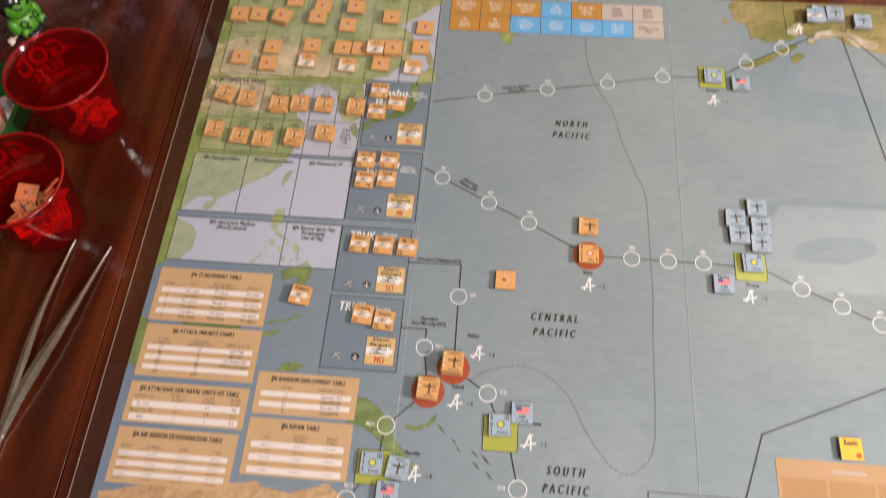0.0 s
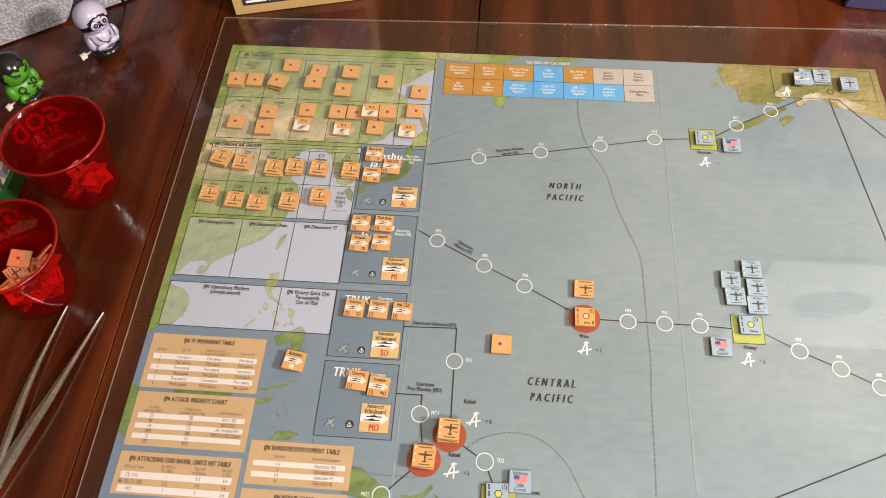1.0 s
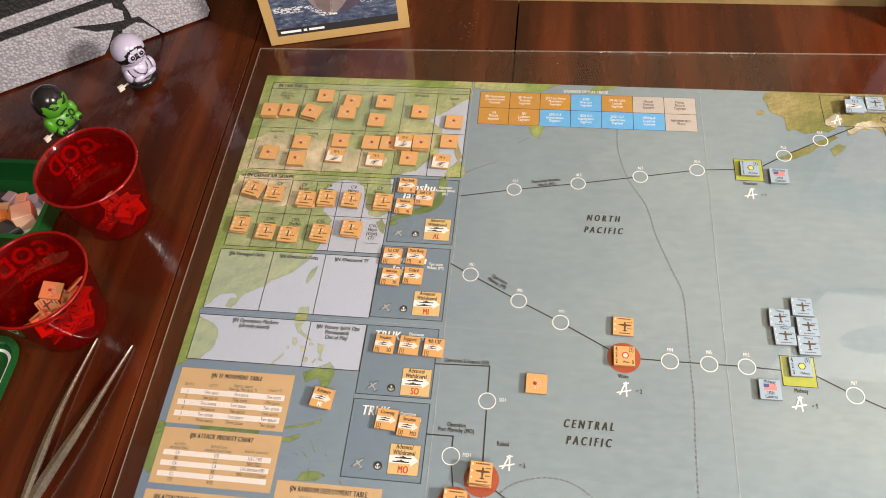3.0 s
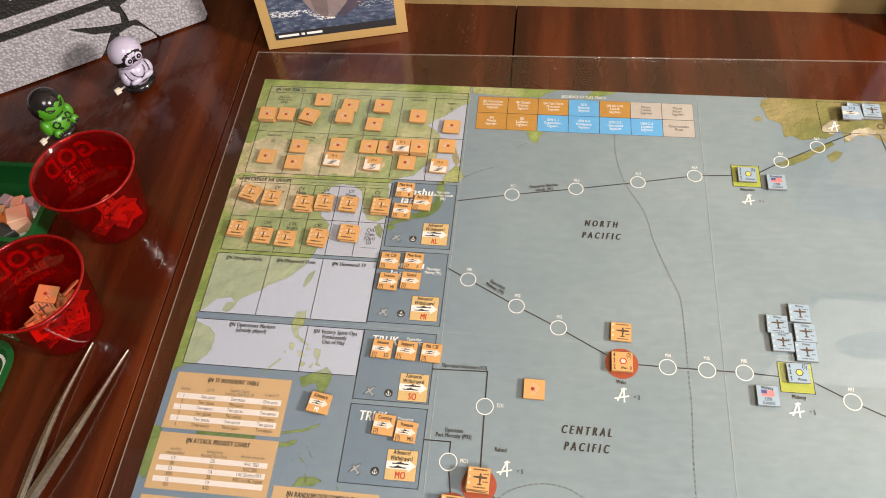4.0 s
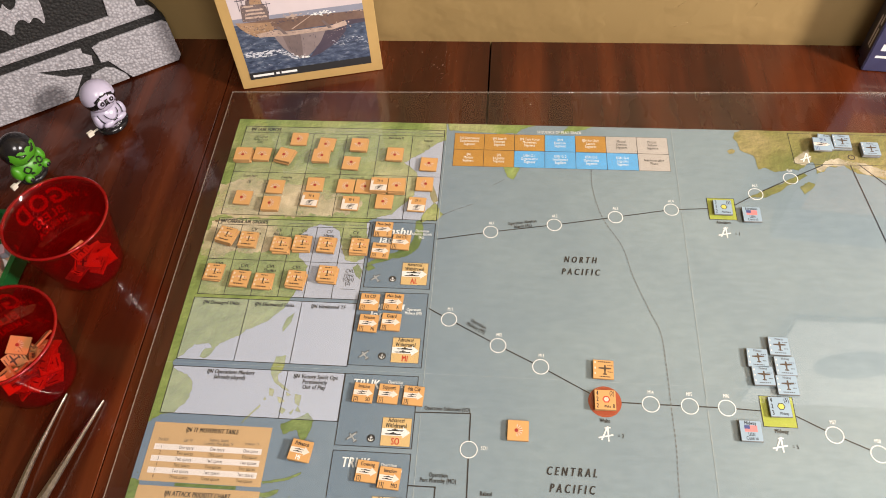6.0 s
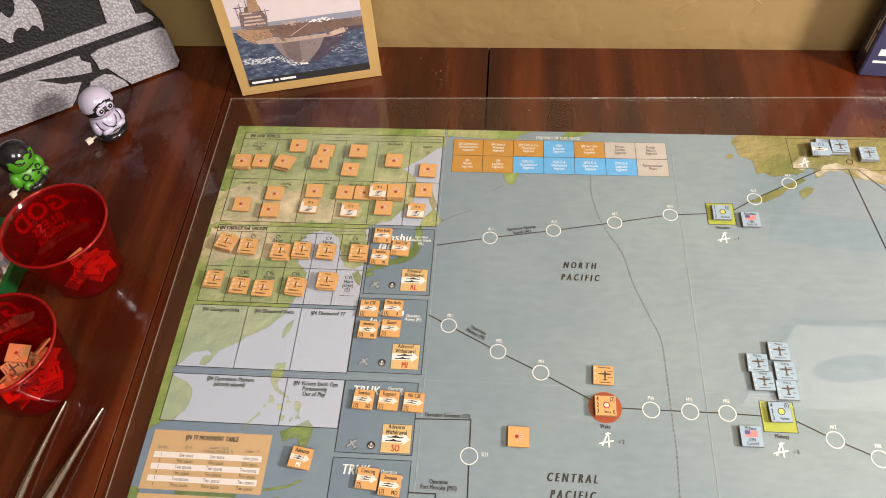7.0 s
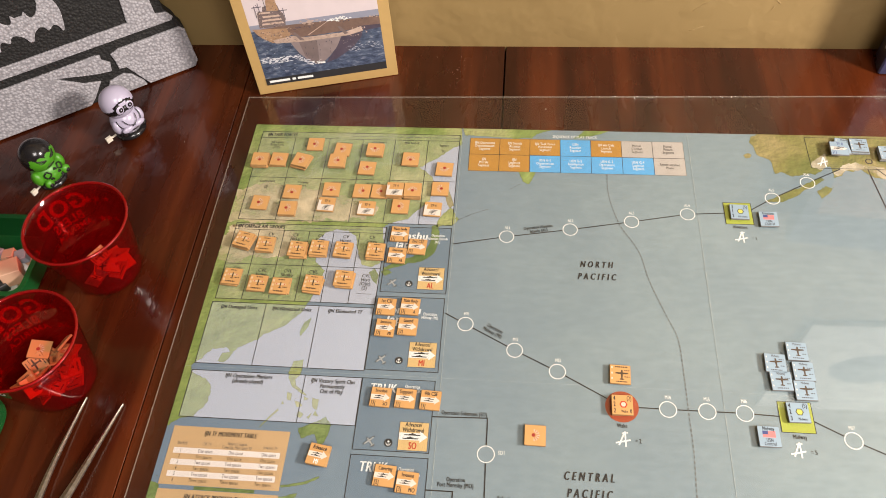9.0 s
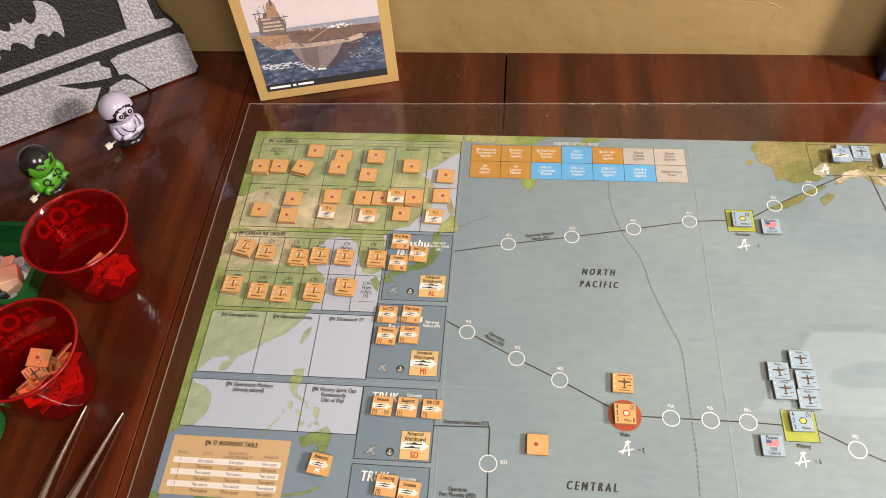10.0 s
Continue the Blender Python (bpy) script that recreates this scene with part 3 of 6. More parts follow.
text("IJN TASK FORCES", -195, 545.5, 5.0, INK, tf, left=True, bold=0.04, slant=0.12)
small_print([(-110 + 9 * i, -102.5 + 9 * i, 545.5, 0.9) for i in range(12)], 0.2, INK_SOFT, tf)
for s, x, y in (("1st Carrier\nStrike Force\n(CSF)", -183, 532), ("2nd Carrier\nStrike Force", -148, 533), ("4th Carrier\nStrike Force", -114, 534), ("Main Body A", -81, 538), ("Main Body B", -49, 538), ("Support\n\n(1)", -17, 532),
                ("Guard Force\n\n(2)", -183, 482), ("Covering\nForce", -148, 483), ("Invasion MO", -114, 486), ("Invasion SO", -81, 486), ("Invasion MI", -49, 486), ("Invasion\nAL", -17, 483)):
    text(s, x, y, 3.6, INK, tf)
cv = printed("carrier_air_group_chart", rect(-201, 354, -61.6, 435), VEIL_THIN, "boxed carrier air group holding chart")
cv_cols = (-178, -154.7, -131.2, -108.7, -85)
frame_lines(-201, 354, -61.6, 435, [(x, 354, 428) for x in cv_cols], [(428, -201, -61.6), (390.3, -201, -61.6)], cv)
text("IJN CARRIER AIR GROUPS", -199, 431.5, 5.0, INK, cv, left=True, bold=0.04, slant=0.12)
small_print([(-136 + 8 * i, -129.5 + 8 * i, 431.3, 0.9) for i in range(9)], 0.2, INK_SOFT, cv)
for s, x, y in (("CV\nShokaku", -189, 421), ("CV\nZuikaku", -166, 421), ("CV\nAkagi", -143, 421), ("CV\nKaga", -120, 421), ("CV\nHiryu", -97, 421), ("CV\nSoryu", -73, 421),
                ("CVL", -189, 385), ("CVL\nJunyo", -166, 382), ("CVL\nShoho\n(2)", -143, 380), ("CVL\nZuiho", -120, 382), ("CVL", -97, 385), ("CVL\nHiyo\n(Opt)\n(2)", -73, 376)):
    text(s, x, y, 4.3, INK, cv, squeeze=0.80)
small_print([(-79, -66, 364, 0.7), (-84, -76, 405, 0.7), (-142, -133, 405, 0.7)], 0.2, INK, cv)
dam = printed("eliminated_unit_boxes", rect(-202.5, 292.5, -62.5, 350.5), VEIL, "pale boxes for damaged and eliminated units")
frame_lines(-202.5, 292.5, -62.5, 350.5, [(-155, 292.5, 350.5), (-109, 292.5, 350.5)], [], dam)
for s, x in (("IJN Damaged Units", -178), ("IJN Eliminated Units", -132), ("IJN Eliminated TF", -86)):
    text(s, x, 346.0, 4.4, INK, dam, squeeze=0.74, bold=0.035, slant=0.12)
ops = printed("operations_marker_boxes", rect(-203, 246.3, -63, 286.3), VEIL, "pale boxes for played operations markers")
frame_lines(-203, 246.3, -63, 286.3, [(-109, 246.3, 286.3)], [], ops)
text("IJN Operations Markers\n(already played)", -155, 280.5, 4.6, INK, ops, squeeze=0.68, bold=0.035, slant=0.12)
text("IJN Victory Spirit Ops\nPermanently\nOut of Play", -86, 277.5, 4.6, INK, ops, squeeze=0.68, bold=0.035, slant=0.12)


def operation_box(x0, y0, x1, y1, big, bx, by, small, sx, sy, code, ax, ay):
    """A printed operation box with its region name and the advance or withdrawal square."""
    b = printed("operation_box", rect(x0, y0, x1, y1), VEIL_SEA, "boxed blue printed operation holding area")
    frame_lines(x0, y0, x1, y1, [], [], b, 0.55)
    text(big, bx, by, 9.6, WHITE, b, squeeze=0.90 if "\n" in big else 0.70, bold=0.03, slant=0.12)
    text(small, sx, sy, 3.6, WHITE, b)
    sq = part("advance_square", flat(rect(ax - 11.2, ay - 11.2, ax + 11.2, ay + 11.2), z=0.16), COUNTER_TAN, b, "tan printed square with a white arrow")
    ln = stroke(rect(ax - 11.2, ay - 11.2, ax + 11.2, ay + 11.2), 0.35, 0.19, closed=True)
    frame = part("frame_line", ln, INK_SOFT, sq)
    part("arrow", flat([(ax - 11, ay + 2.6), (ax + 5, ay + 2.6), (ax + 5, ay + 4.4), (ax + 10.6, ay - 0.2), (ax + 5, ay - 4.8), (ax + 5, ay - 3.0), (ax - 11, ay - 3.0)], z=0.18), WHITE, sq)
    text("Advance/\nWithdrawal", ax - 0.5, ay + 7.0, 4.4, INK, sq, z=0.21, bold=0.03)
    text(code, ax, ay - 7.6, 6.6, RED_INK, sq, z=0.21, bold=0.035)
    part("ship_silhouette", ships(ax - 1.5, ay - 0.2, 13.0, 0.21), INK, sq)
    # aircraft and anchor signs beside it
    part("aircraft_sign", aircraft(ax - 32.5, ay - 6.0, 10.8, 0.2, 40), INK_SOFT, b)
    part("aircraft_highlight", aircraft(ax - 32.5, ay - 6.0, 8.6, 0.22, 40), PALE_GREY, b)
    part("anchor_spot", flat(disc(ax - 18.5, ay - 6.0, 3.2), z=0.17), INK, b)
    an = stroke([(ax - 18.5, ay - 7.8), (ax - 18.5, ay - 4.2)], 0.5, 0.2)
    stroke([(ax - 20.3, ay - 6.4), (ax - 19.6, ay - 7.6), (ax - 18.5, ay - 8.0), (ax - 17.4, ay - 7.6), (ax - 16.7, ay - 6.4)], 0.5, 0.2, an)
    stroke([(ax - 19.4, ay - 5.2), (ax - 17.6, ay - 5.2)], 0.45, 0.21, an)
    part("anchor_sign", an, WHITE, b)
    return b


def ships(x, y, w, z):
    """Two little warship outlines, one behind the other."""
    bm = bmesh.new()
    for dx, dy in ((0.05 * w, 0.12 * w), (-0.05 * w, -0.10 * w)):
        a, c = x + dx, y + dy
        h = 0.06 * w
        add_face(bm, [(a - w / 2, c), (a - w / 2 + h, c - h), (a + w / 2 - h * 1.2, c - h), (a + w / 2, c + 0.15 * h)], z)
        add_face(bm, rect(a - w * 0.20, c, a + w * 0.18, c + 0.75 * h), z)
        add_face(bm, rect(a - w * 0.06, c + 0.7 * h, a + w * 0.06, c + 1.6 * h), z + 0.004)
    return bm


def aircraft(x, y, s, z, rot=0.0):
    """A small plane seen from above."""
    a = radians(rot)
    bm = bmesh.new()

    def put(pts, dz):
        add_face(bm, [(x + s * (u * math.cos(a) - v * math.sin(a)), y + s * (u * math.sin(a) + v * math.cos(a))) for u, v in pts], z + dz)
    put([(-0.06, 0.42), (0.06, 0.42), (0.085, 0.1), (0.04, -0.42), (-0.04, -0.42), (-0.085, 0.1)], 0.0)
    put([(-0.5, 0.10), (-0.06, 0.05), (0.06, 0.05), (0.5, 0.10), (0.48, 0.20), (0.06, 0.22), (-0.06, 0.22), (-0.48, 0.20)], 0.004)
    put([(-0.18, -0.40), (0.18, -0.40), (0.14, -0.30), (-0.14, -0.30)], 0.008)
    return bm


operation_box(-59, 367, -2.5, 436, "Honshu\nJapan", -40, 421.5, "Operation\nAleutian Islands\n(AL)", -14, 424, "AL", -16.5, 382)
operation_box(-62, 294, -3, 362.5, "Honshu\nJapan", -39, 345, "Operation\nMidway (MI)", -14, 345, "MI", -17, 309)
operation_box(-62.5, 228, -4.5, 286.5, "TRUK", -45, 278, "Operation\nSolomons (SO)", -22, 279, "SO", -17.3, 240.5)
operation_box(-62.8, 164.5, -4.5, 224, "TRUK", -45, 215, "Operation\nPt. Moresby (MO)", -20, 213, "MO", -18.5, 180.5)


def rule_table(x0, y0, x1, y1, title, heads, rows):
    """A tan printed table with pale rows; rows of words, or None where the words cannot be made out."""
    t = printed("rule_table", rect(x0, y0, x1, y1), TABLE_TAN, "tan printed rules table with pale bands")
    text(title, (x0 + x1) / 2, y1 - 5.2, 4.7, INK, t, z=0.22, bold=0.032, slant=0.12)
    w = x1 - x0
    n = len(rows)
    body_top = y1 - 17.0 + (2.5 if n < 5 else 0)
    h = (body_top - y0 - 1.5) / n
    for k, (hx, words) in enumerate(heads):
        text(words, x0 + hx * w, body_top + 3.4, 3.0, INK_SOFT, t, z=0.22, bold=0.0)
    for i, row in enumerate(rows):
        y = body_top - h * (i + 0.5)
        if i % 2 == 0:
            part("pale_band", flat(rect(x0 + 4.5, y - h / 2, x1 - 4.5, y + h / 2), z=0.16), TABLE_BAND, t)
        if row:
            for (hx, _), words in zip(heads, row):
                text(words, x0 + hx * w, y, min(3.4, h * 0.85), INK, t, z=0.22, bold=0.0)
        else:
            small_print([(x0 + hx * w - 4, x0 + hx * w + 4, y, 0.7) for hx, _ in heads], 0.22, INK_SOFT, t)


rule_table(-204, 193.2, -112, 238.6, "IJN TF MOVEMENT TABLE", ((0.11, "Die Roll"), (0.32, "CSF TF"), (0.58, "Support, Guard,\nCovering, Main Body TF"), (0.86, "Invasion TF")),
           (("1", "One space", "One space", "One space"), ("2", "Two spaces", "One space", "One space"), ("3", "Two spaces", "Two spaces", "Two spaces"), ("4", "Two spaces", "Two spaces", "Two spaces"),
            ("5", "Two spaces", "Two spaces", "Two spaces"), ("6", "Three spaces", "Three spaces", "Two spaces")))
rule_table(-203, 148, -111.5, 190, "IJN ATTACK PRIORITY CHART", ((0.17, "Air Units\nattacking Naval"), (0.50, "Surface Units\nattacking Naval Units"), (0.82, "Anti-Air versus Air")),
           (("CV", "DD", "NAC TBD"), ("BB", "CL", "NAC SBD"), ("CA", "CA", "LAC Bomber/PBY"), ("APD", "BB", "NAC or LAC Fighter"), ("CL", "CV", ""), ("DD", "AVD", "")))
rule_table(-203, 112.8, -112, 143.5, "IJN ATTACKING USN NAVAL UNITS HIT TABLE", ((0.14, "USN Unit Type"), (0.42, "Die Roll for\nNo Effect"), (0.68, "Die Roll\nto Damage"), (0.9, "Die Roll\nto Sink")),
           (("CV, CVL", "1", "2-3", "4-6"), ("BB, CA, CL, DD", "1-2", "3-4", "5-6"), ("AVD", "1", "2", "3-6")))
rule_table(-203, 69, -113.5, 109, "IJN AIR MISSION DETERMINATION TABLE", ((0.1, "Die Roll"), (0.33, "Air Mission"), (0.58, "Number"), (0.85, "Target")), (None,) * 6)
rule_table(-108, 126, -31, 158, "IJN RANDOM DEPLOYMENT TABLE", ((0.3, "Die Roll"), (0.75, "Deployment Location")), (("1-2", "Operation MO"), ("3", "Operation SO"), ("4-5", "Operation MI"), ("6", "Operation AL")))
rule_table(-108, 82, -31, 123, "IJN REPAIR TABLE", ((0.2, "Unit"), (0.52, "Die Roll for\nNo Effect"), (0.82, "Die Roll\nto Repair")), (None,) * 5)
part("land_strip", flat(rect(-176, 190.3, -130, 192.9), z=0.09), ISLE, game_map)

# sequence of play track
SEQ = (("IJN Operations\nDetermination\nSegment", 0), ("IJN Search\nAttempt\nSegment", 0), ("IJN Task Force\nMovement\nSegment", 0), ("USN\nReaction\nSegment", 1), ("IJN Air Unit\nLaunch\nSegment", 0), ("Mutual\nCombat\nSegment", 2), ("Mutual\nReturn\nSegment", 2),
       ("IJN\nMorale\nSegment", 0), ("IJN\nLogistics\nSegment", 0), ("USN G-1\nOrganization\nSegment", 1), ("USN G-2\nIntelligence\nSegment", 1), ("USN G-3\nOperations\nSegment", 1), ("USN G-4\nLogistics\nSegment", 1), ("Administrative\nPhase", 2))
seq = printed("sequence_track", rect(8, 504.6, 211, 546.6), INK, "printed orange, blue and grey turn sequence track")
for i, (s, c) in enumerate(SEQ):
    x, y = 8 + 29 * (i % 7), 525.6 if i < 7 else 504.6
    cell = part("track_cell", flat(rect(x + 0.25, y + 0.25, x + 28.75, y + 20.75), z=0.14), (SEQ_ORANGE, SEQ_BLUE, SEQ_GREY)[c], seq)
    text(s, x + 14.5, y + 11, 4.0, INK if c == 2 else WHITE, cell, z=0.2, bold=0.01)
text("SEQUENCE OF PLAY TRACK", 109, 550.2, 4.4, WHITE, game_map)

# routes, spaces and regions


def route(pts, name="route_line", width=0.95):
    part(name, stroke(pts, width, 0.13), INK, game_map)


CIRCLES = {"AL1": (47, 429), "AL2": (103, 439), "AL3": (157.3, 449.7), "AL4": (207, 460), "AL5": (283.6, 480.6), "AL6": (317.5, 500), "MI1": (16, 339), "MI2": (57, 317), "MI3": (91, 300), "MI4": (174, 273), "MI5": (203, 273),
           "MI6": (230.5, 273), "MI7": (305.2, 256), "MI8": (334, 243.2), "MI9": (361.3, 230.2), "SO1": (38, 230), "SO2": (65.2, 153.6), "SO3": (90, 86.6), "MO1": (15, 186), "MO2": (-7.3, 124.4), "MO3": (-29.2, 70.2)}


def chain(*stops):
    """Route lines that stop at the rims of the round spaces."""
    for a, b in zip(stops, stops[1:]):
        pa, pb = (Vector(CIRCLES[k] if isinstance(k, str) else k) for k in (a, b))
        d = (pb - pa).normalized()
        pa = pa + d * 6.4 if isinstance(a, str) else pa
        pb = pb - d * 6.4 if isinstance(b, str) else pb
        route([tuple(pa), tuple(pb)])


chain((0.5, 419.3), "AL1", "AL2", "AL3", "AL4", (239.6, 462.5))
chain((263, 467), "AL5", "AL6", (349, 517))
chain((-1, 348.3), "MI1", "MI2", "MI3", (139.5, 273.4))
chain((139.5, 273.4), "MI4", "MI5", "MI6", (256, 272))
chain((279.5, 269.5), "MI7", "MI8", "MI9", (392, 216))
chain((-4.5, 257), (38, 258.2), "SO1", (38.5, 172))
chain((38, 171), "SO2", (74, 133))
chain((84, 112), "SO3", (101, 50))
chain((-4.5, 200.8), (15.3, 200.8), "MO1", (20.7, 152))
chain((20.7, 152), "MO2", (-11, 96), "MO3", (-40, 40))
route([(374, 518), (393.3, 363), (404, 270)])
route([(382, 518.5), (RIGHT - 2, 466)])
route([(RIGHT - 2, 209), (262.9, 138.8), (236, 60)])
frame_lines(180.3, 30, 262, 92.5, [], [], game_map, 0.6, name="box_line")
for name, (x, y) in CIRCLES.items():
    r = 6.3
    part("route_circle", ring(x, y, r, 0.78, 0.17), WHITE, game_map, "white printed route circle")
    if name in ("SO1", "SO2", "MO1"):
        text(name, x + 11.5, y + 1.5, 4.0, WHITE, game_map)
    elif name in ("MO2", "SO3"):
        text(name, x - 11.5, y, 4.0, WHITE, game_map)
    else:
        text(name, x + 0.5, y + 9.6, 4.0, WHITE, game_map)
BORDER = smooth_line([(138, 504), (138.4, 480), (146, 448), (161.4, 418), (168.7, 387), (180, 354), (187, 334), (188.6, 304), (189.2, 267), (189.8, 241), (188.5, 206), (187.6, 145), (184.6, 120), (176, 108), (166, 103), (154.5, 108), (138.7, 129),
                      (124, 157), (105, 172.7), (84, 176.4), (63, 171), (50.8, 162)])
part("sea_border", dashes(BORDER, 0.85, 2.4, 1.7, 0.14), BORDER_INK, game_map, "dashed printed boundary between sea regions")
part("sea_border", dashes(smooth_line([(-30, 144), (-16, 139.6), (10.7, 138.8), (27, 141)]), 0.6, 2.6, 1.8, 0.12), INK_SOFT, game_map)
part("sea_border", dashes([(2, 445.7), (16, 453.5), (30, 459.6)], 0.55, 6.0, 2.0, 0.12), INK_SOFT, game_map)
part("sea_border", dashes([(48, 483), (58, 490)], 0.55, 3.0, 1.5, 0.12), INK_SOFT, game_map)
for s, x, y, size in (("NORTH\nPACIFIC", 124.5, 396, 10.0), ("CENTRAL\nPACIFIC", 113, 211, 10.0), ("SOUTH\nPACIFIC", 123, 95, 10.0)):
    a, b = s.split("\n")
    text(" ".join(a), x, y + 6.2, size * 0.80, INK, game_map, squeeze=0.60, slant=0.30, bold=0.045)
    text(" ".join(b), x, y - 6.2, size * 0.80, INK, game_map, squeeze=0.60, slant=0.30, bold=0.045)
text("Operation Aleutian\nIslands (AL)", 75, 438.5, 4.2, INK, game_map, rot=10)
text("Operation\nMidway (MI)", 39.5, 334, 4.4, INK, game_map, rot=-28)
text("Operation Solomons (SO)", 20, 260.8, 4.2, INK, game_map)
text("Operation\nPort Moresby (MO)", 17, 207.5, 4.2, INK, game_map)


def base_site(x, y, shape, size, place, px, py, ix, iy, value):
    """A printed island base: red disc or lime square, its name and the white aircraft sign."""
    if shape == "disc":
        part("base_spot", flat(disc(x, y, size), z=0.19), RED_SPOT, game_map, "red printed base disc")
    else:
        sq = part("base_square", flat(rect(x - size, y - size, x + size, y + size), z=0.19), LIME, game_map, "lime green printed base square")
        part("frame_line", stroke(rect(x - size, y - size, x + size, y + size), 0.5, 0.21, closed=True), INK, sq)
    text(place, px, py, 4.2, INK, game_map, z=0.22)
    b = stroke([(ix - 5.0, iy - 3.4), (ix + 4.8, iy - 1.0)], 1.2, 0.2)
    stroke([(ix - 3.0, iy - 4.6), (ix + 1.2, iy + 4.8)], 1.2, 0.21, b)
    stroke([(ix + 1.6, iy + 5.0), (ix + 1.8, iy - 5.6)], 1.2, 0.22, b)
    stroke([(ix - 0.4, iy + 4.2), (ix + 3.2, iy + 4.6)], 0.9, 0.23, b)
    part("aircraft_sign", b, WHITE, game_map)
    text("= " + value, ix + 11.0, iy - 1.6, 4.4, INK, game_map)


base_site(139.6, 273.2, "disc", 12.6, "Wake", 139, 257.8, 139.2, 248, "2")
base_site(267.5, 272, "square", 12.2, "Midway", 267.5, 256.5, 264.5, 246.8, "5")
base_site(251.3, 462.5, "square", 11.9, "Aleutians", 251, 447.4, 250.4, 437, "1")
base_site(38.2, 171.2, "disc", 12.6, "Rabaul", 52, 198, 55.7, 185, "5")
base_site(20.7, 151.9, "disc", 12.6, "Rabaul", 43, 157, 41.5, 146, "5")
base_site(76, 124.5, "square", 12.5, "Solomons", 99, 134, 96.3, 120.6, "5")
base_site(-12.8, 94, "square", 12.2, "Moresby", 14, 106, 16, 92, "4")
frame_lines(324.5, 518, RIGHT - 6, 556, [], [], game_map, 0.55, name="box_line")
b = stroke([(331, 523), (340, 527)], 1.2, 0.2)
stroke([(333, 521), (337, 531)], 1.2, 0.21, b)
stroke([(337.5, 531), (337.8, 520)], 1.2, 0.22, b)
part("aircraft_sign", b, WHITE, game_map)
part("anchor_spot", ring(377, 527.5, 2.8, 1.0, 0.2), INK, game_map)
CHART_COLUMN = plain("chart_column_print", (0.40, 0.225, 0.090), 0.55)
sink = part("retreat_chart", flat(rect(270, 40, 372, 123), z=0.11), plain("chart_orange_print", (0.46, 0.285, 0.140), 0.55), game_map, "orange printed chart with pale columns")
for i in range(3):
    part("chart_column", flat(rect(272 + 33 * i, 42, 303 + 33 * i, 110), z=0.14), CHART_COLUMN, sink)
small_print([(309, 332, 116, 3.2)], 0.16, SEQ_GREY, sink)

# ---- clear acrylic over the map ----
def build_acrylic():
    t = thing("acrylic_sheet", "large clear acrylic sheet laid flat over the map", "acrylic sheet")
    corners = [(-0.2262, 0.5962), (0.62, 0.6170), (0.60, -0.06), (-0.2250, -0.06)]
    bm = bmesh.new()
    lo = [bm.verts.new((x, y, 0.0006)) for x, y in corners]
    hi = [bm.verts.new((x, y, 0.0018)) for x, y in corners]
    bm.faces.new(hi[::-1])
    bm.faces.new(lo[::-1])
    part("sheet", bm, PLEXI, t)
    for i in range(4):
        a, b = corners[i], corners[(i + 1) % 4]
        d = Vector((b[0] - a[0], b[1] - a[1])).normalized()
        n = Vector((d.y, -d.x)) * -0.00024
        bm = bmesh.new()
        q = [Vector(a), Vector(b), Vector(b) - n, Vector(a) - n]
        lo = [bm.verts.new((p.x, p.y, 0.0004)) for p in q]
        hi = [bm.verts.new((p.x, p.y, 0.0019)) for p in q]
        bm.faces.new(hi)
        bm.faces.new(lo[::-1])
        for k in range(4):
            bm.faces.new((lo[k], lo[(k + 1) % 4], hi[(k + 1) % 4], hi[k]))
        bmesh.ops.recalc_face_normals(bm, faces=bm.faces)
        part("sheet_edge", bm, PLEXI_EDGE_GLEAM, t, "polished sheet edge, its bright gleam put into the colour")


build_acrylic()


# ---- counters ----
SHEET_TOP = 0.0018
SIDE, THICK = 16.0, 1.8


def counter_block(name, label, face_material, edge_material, group):
    """A square cardboard counter with softened corners, its base at the origin."""
    t = thing(name, label, "game counter", group=group)
    h = SIDE / 2 * MM
    bm = box_bm(-h, -h, 0, h, h, THICK * MM, 0.00035, 2)
    part("card", bm, edge_material, t)
    part("printed_face", flat([(-7.7, -7.3), (-7.3, -7.7), (7.3, -7.7), (7.7, -7.3), (7.7, 7.3), (7.3, 7.7), (-7.3, 7.7), (-7.7, 7.3)], z=THICK + 0.02), face_material, t)
    return t


ZC = THICK + 0.05
ZD = THICK + 0.09


RAY_INK = plain("pale_pink_ink", (0.64, 0.50, 0.40), 0.5, vary=0.06)
SUN_RED = plain("sun_red_ink", (0.30, 0.030, 0.022), 0.5)


def rays(r0, r1, n, half=0.0):
    """A fan of tapered rays above a rising sun."""
    out = []
    for i in range(n):
        a = radians(8 + (i + half) * 164 / 6)
        w = radians(5.5 if not half else 2.6)
        out.append([(r * math.cos(a + k), r * math.sin(a + k) - 1.2) for r, k in ((r0, -w * 0.7), (r1, -w), (r1, w), (r0, w * 0.7))])
    return out


def make_sun():
    t = counter_block("sun_counter", "orange cardboard counter with a red sun and white rays", COUNTER_ORANGE, CARD_EDGE_TAN, "orange counters")
    part("sun_burst", flat(*rays(1.9, 4.6, 7), z=ZC), RAY_INK, t)
    part("red_rays", flat(*rays(1.9, 4.2, 6, 0.5), z=ZC), SUN_RED, t)
    part("sun_disc", flat(disc(0, -1.2, 1.45, 20), z=ZD), SUN_RED, t)
    return t


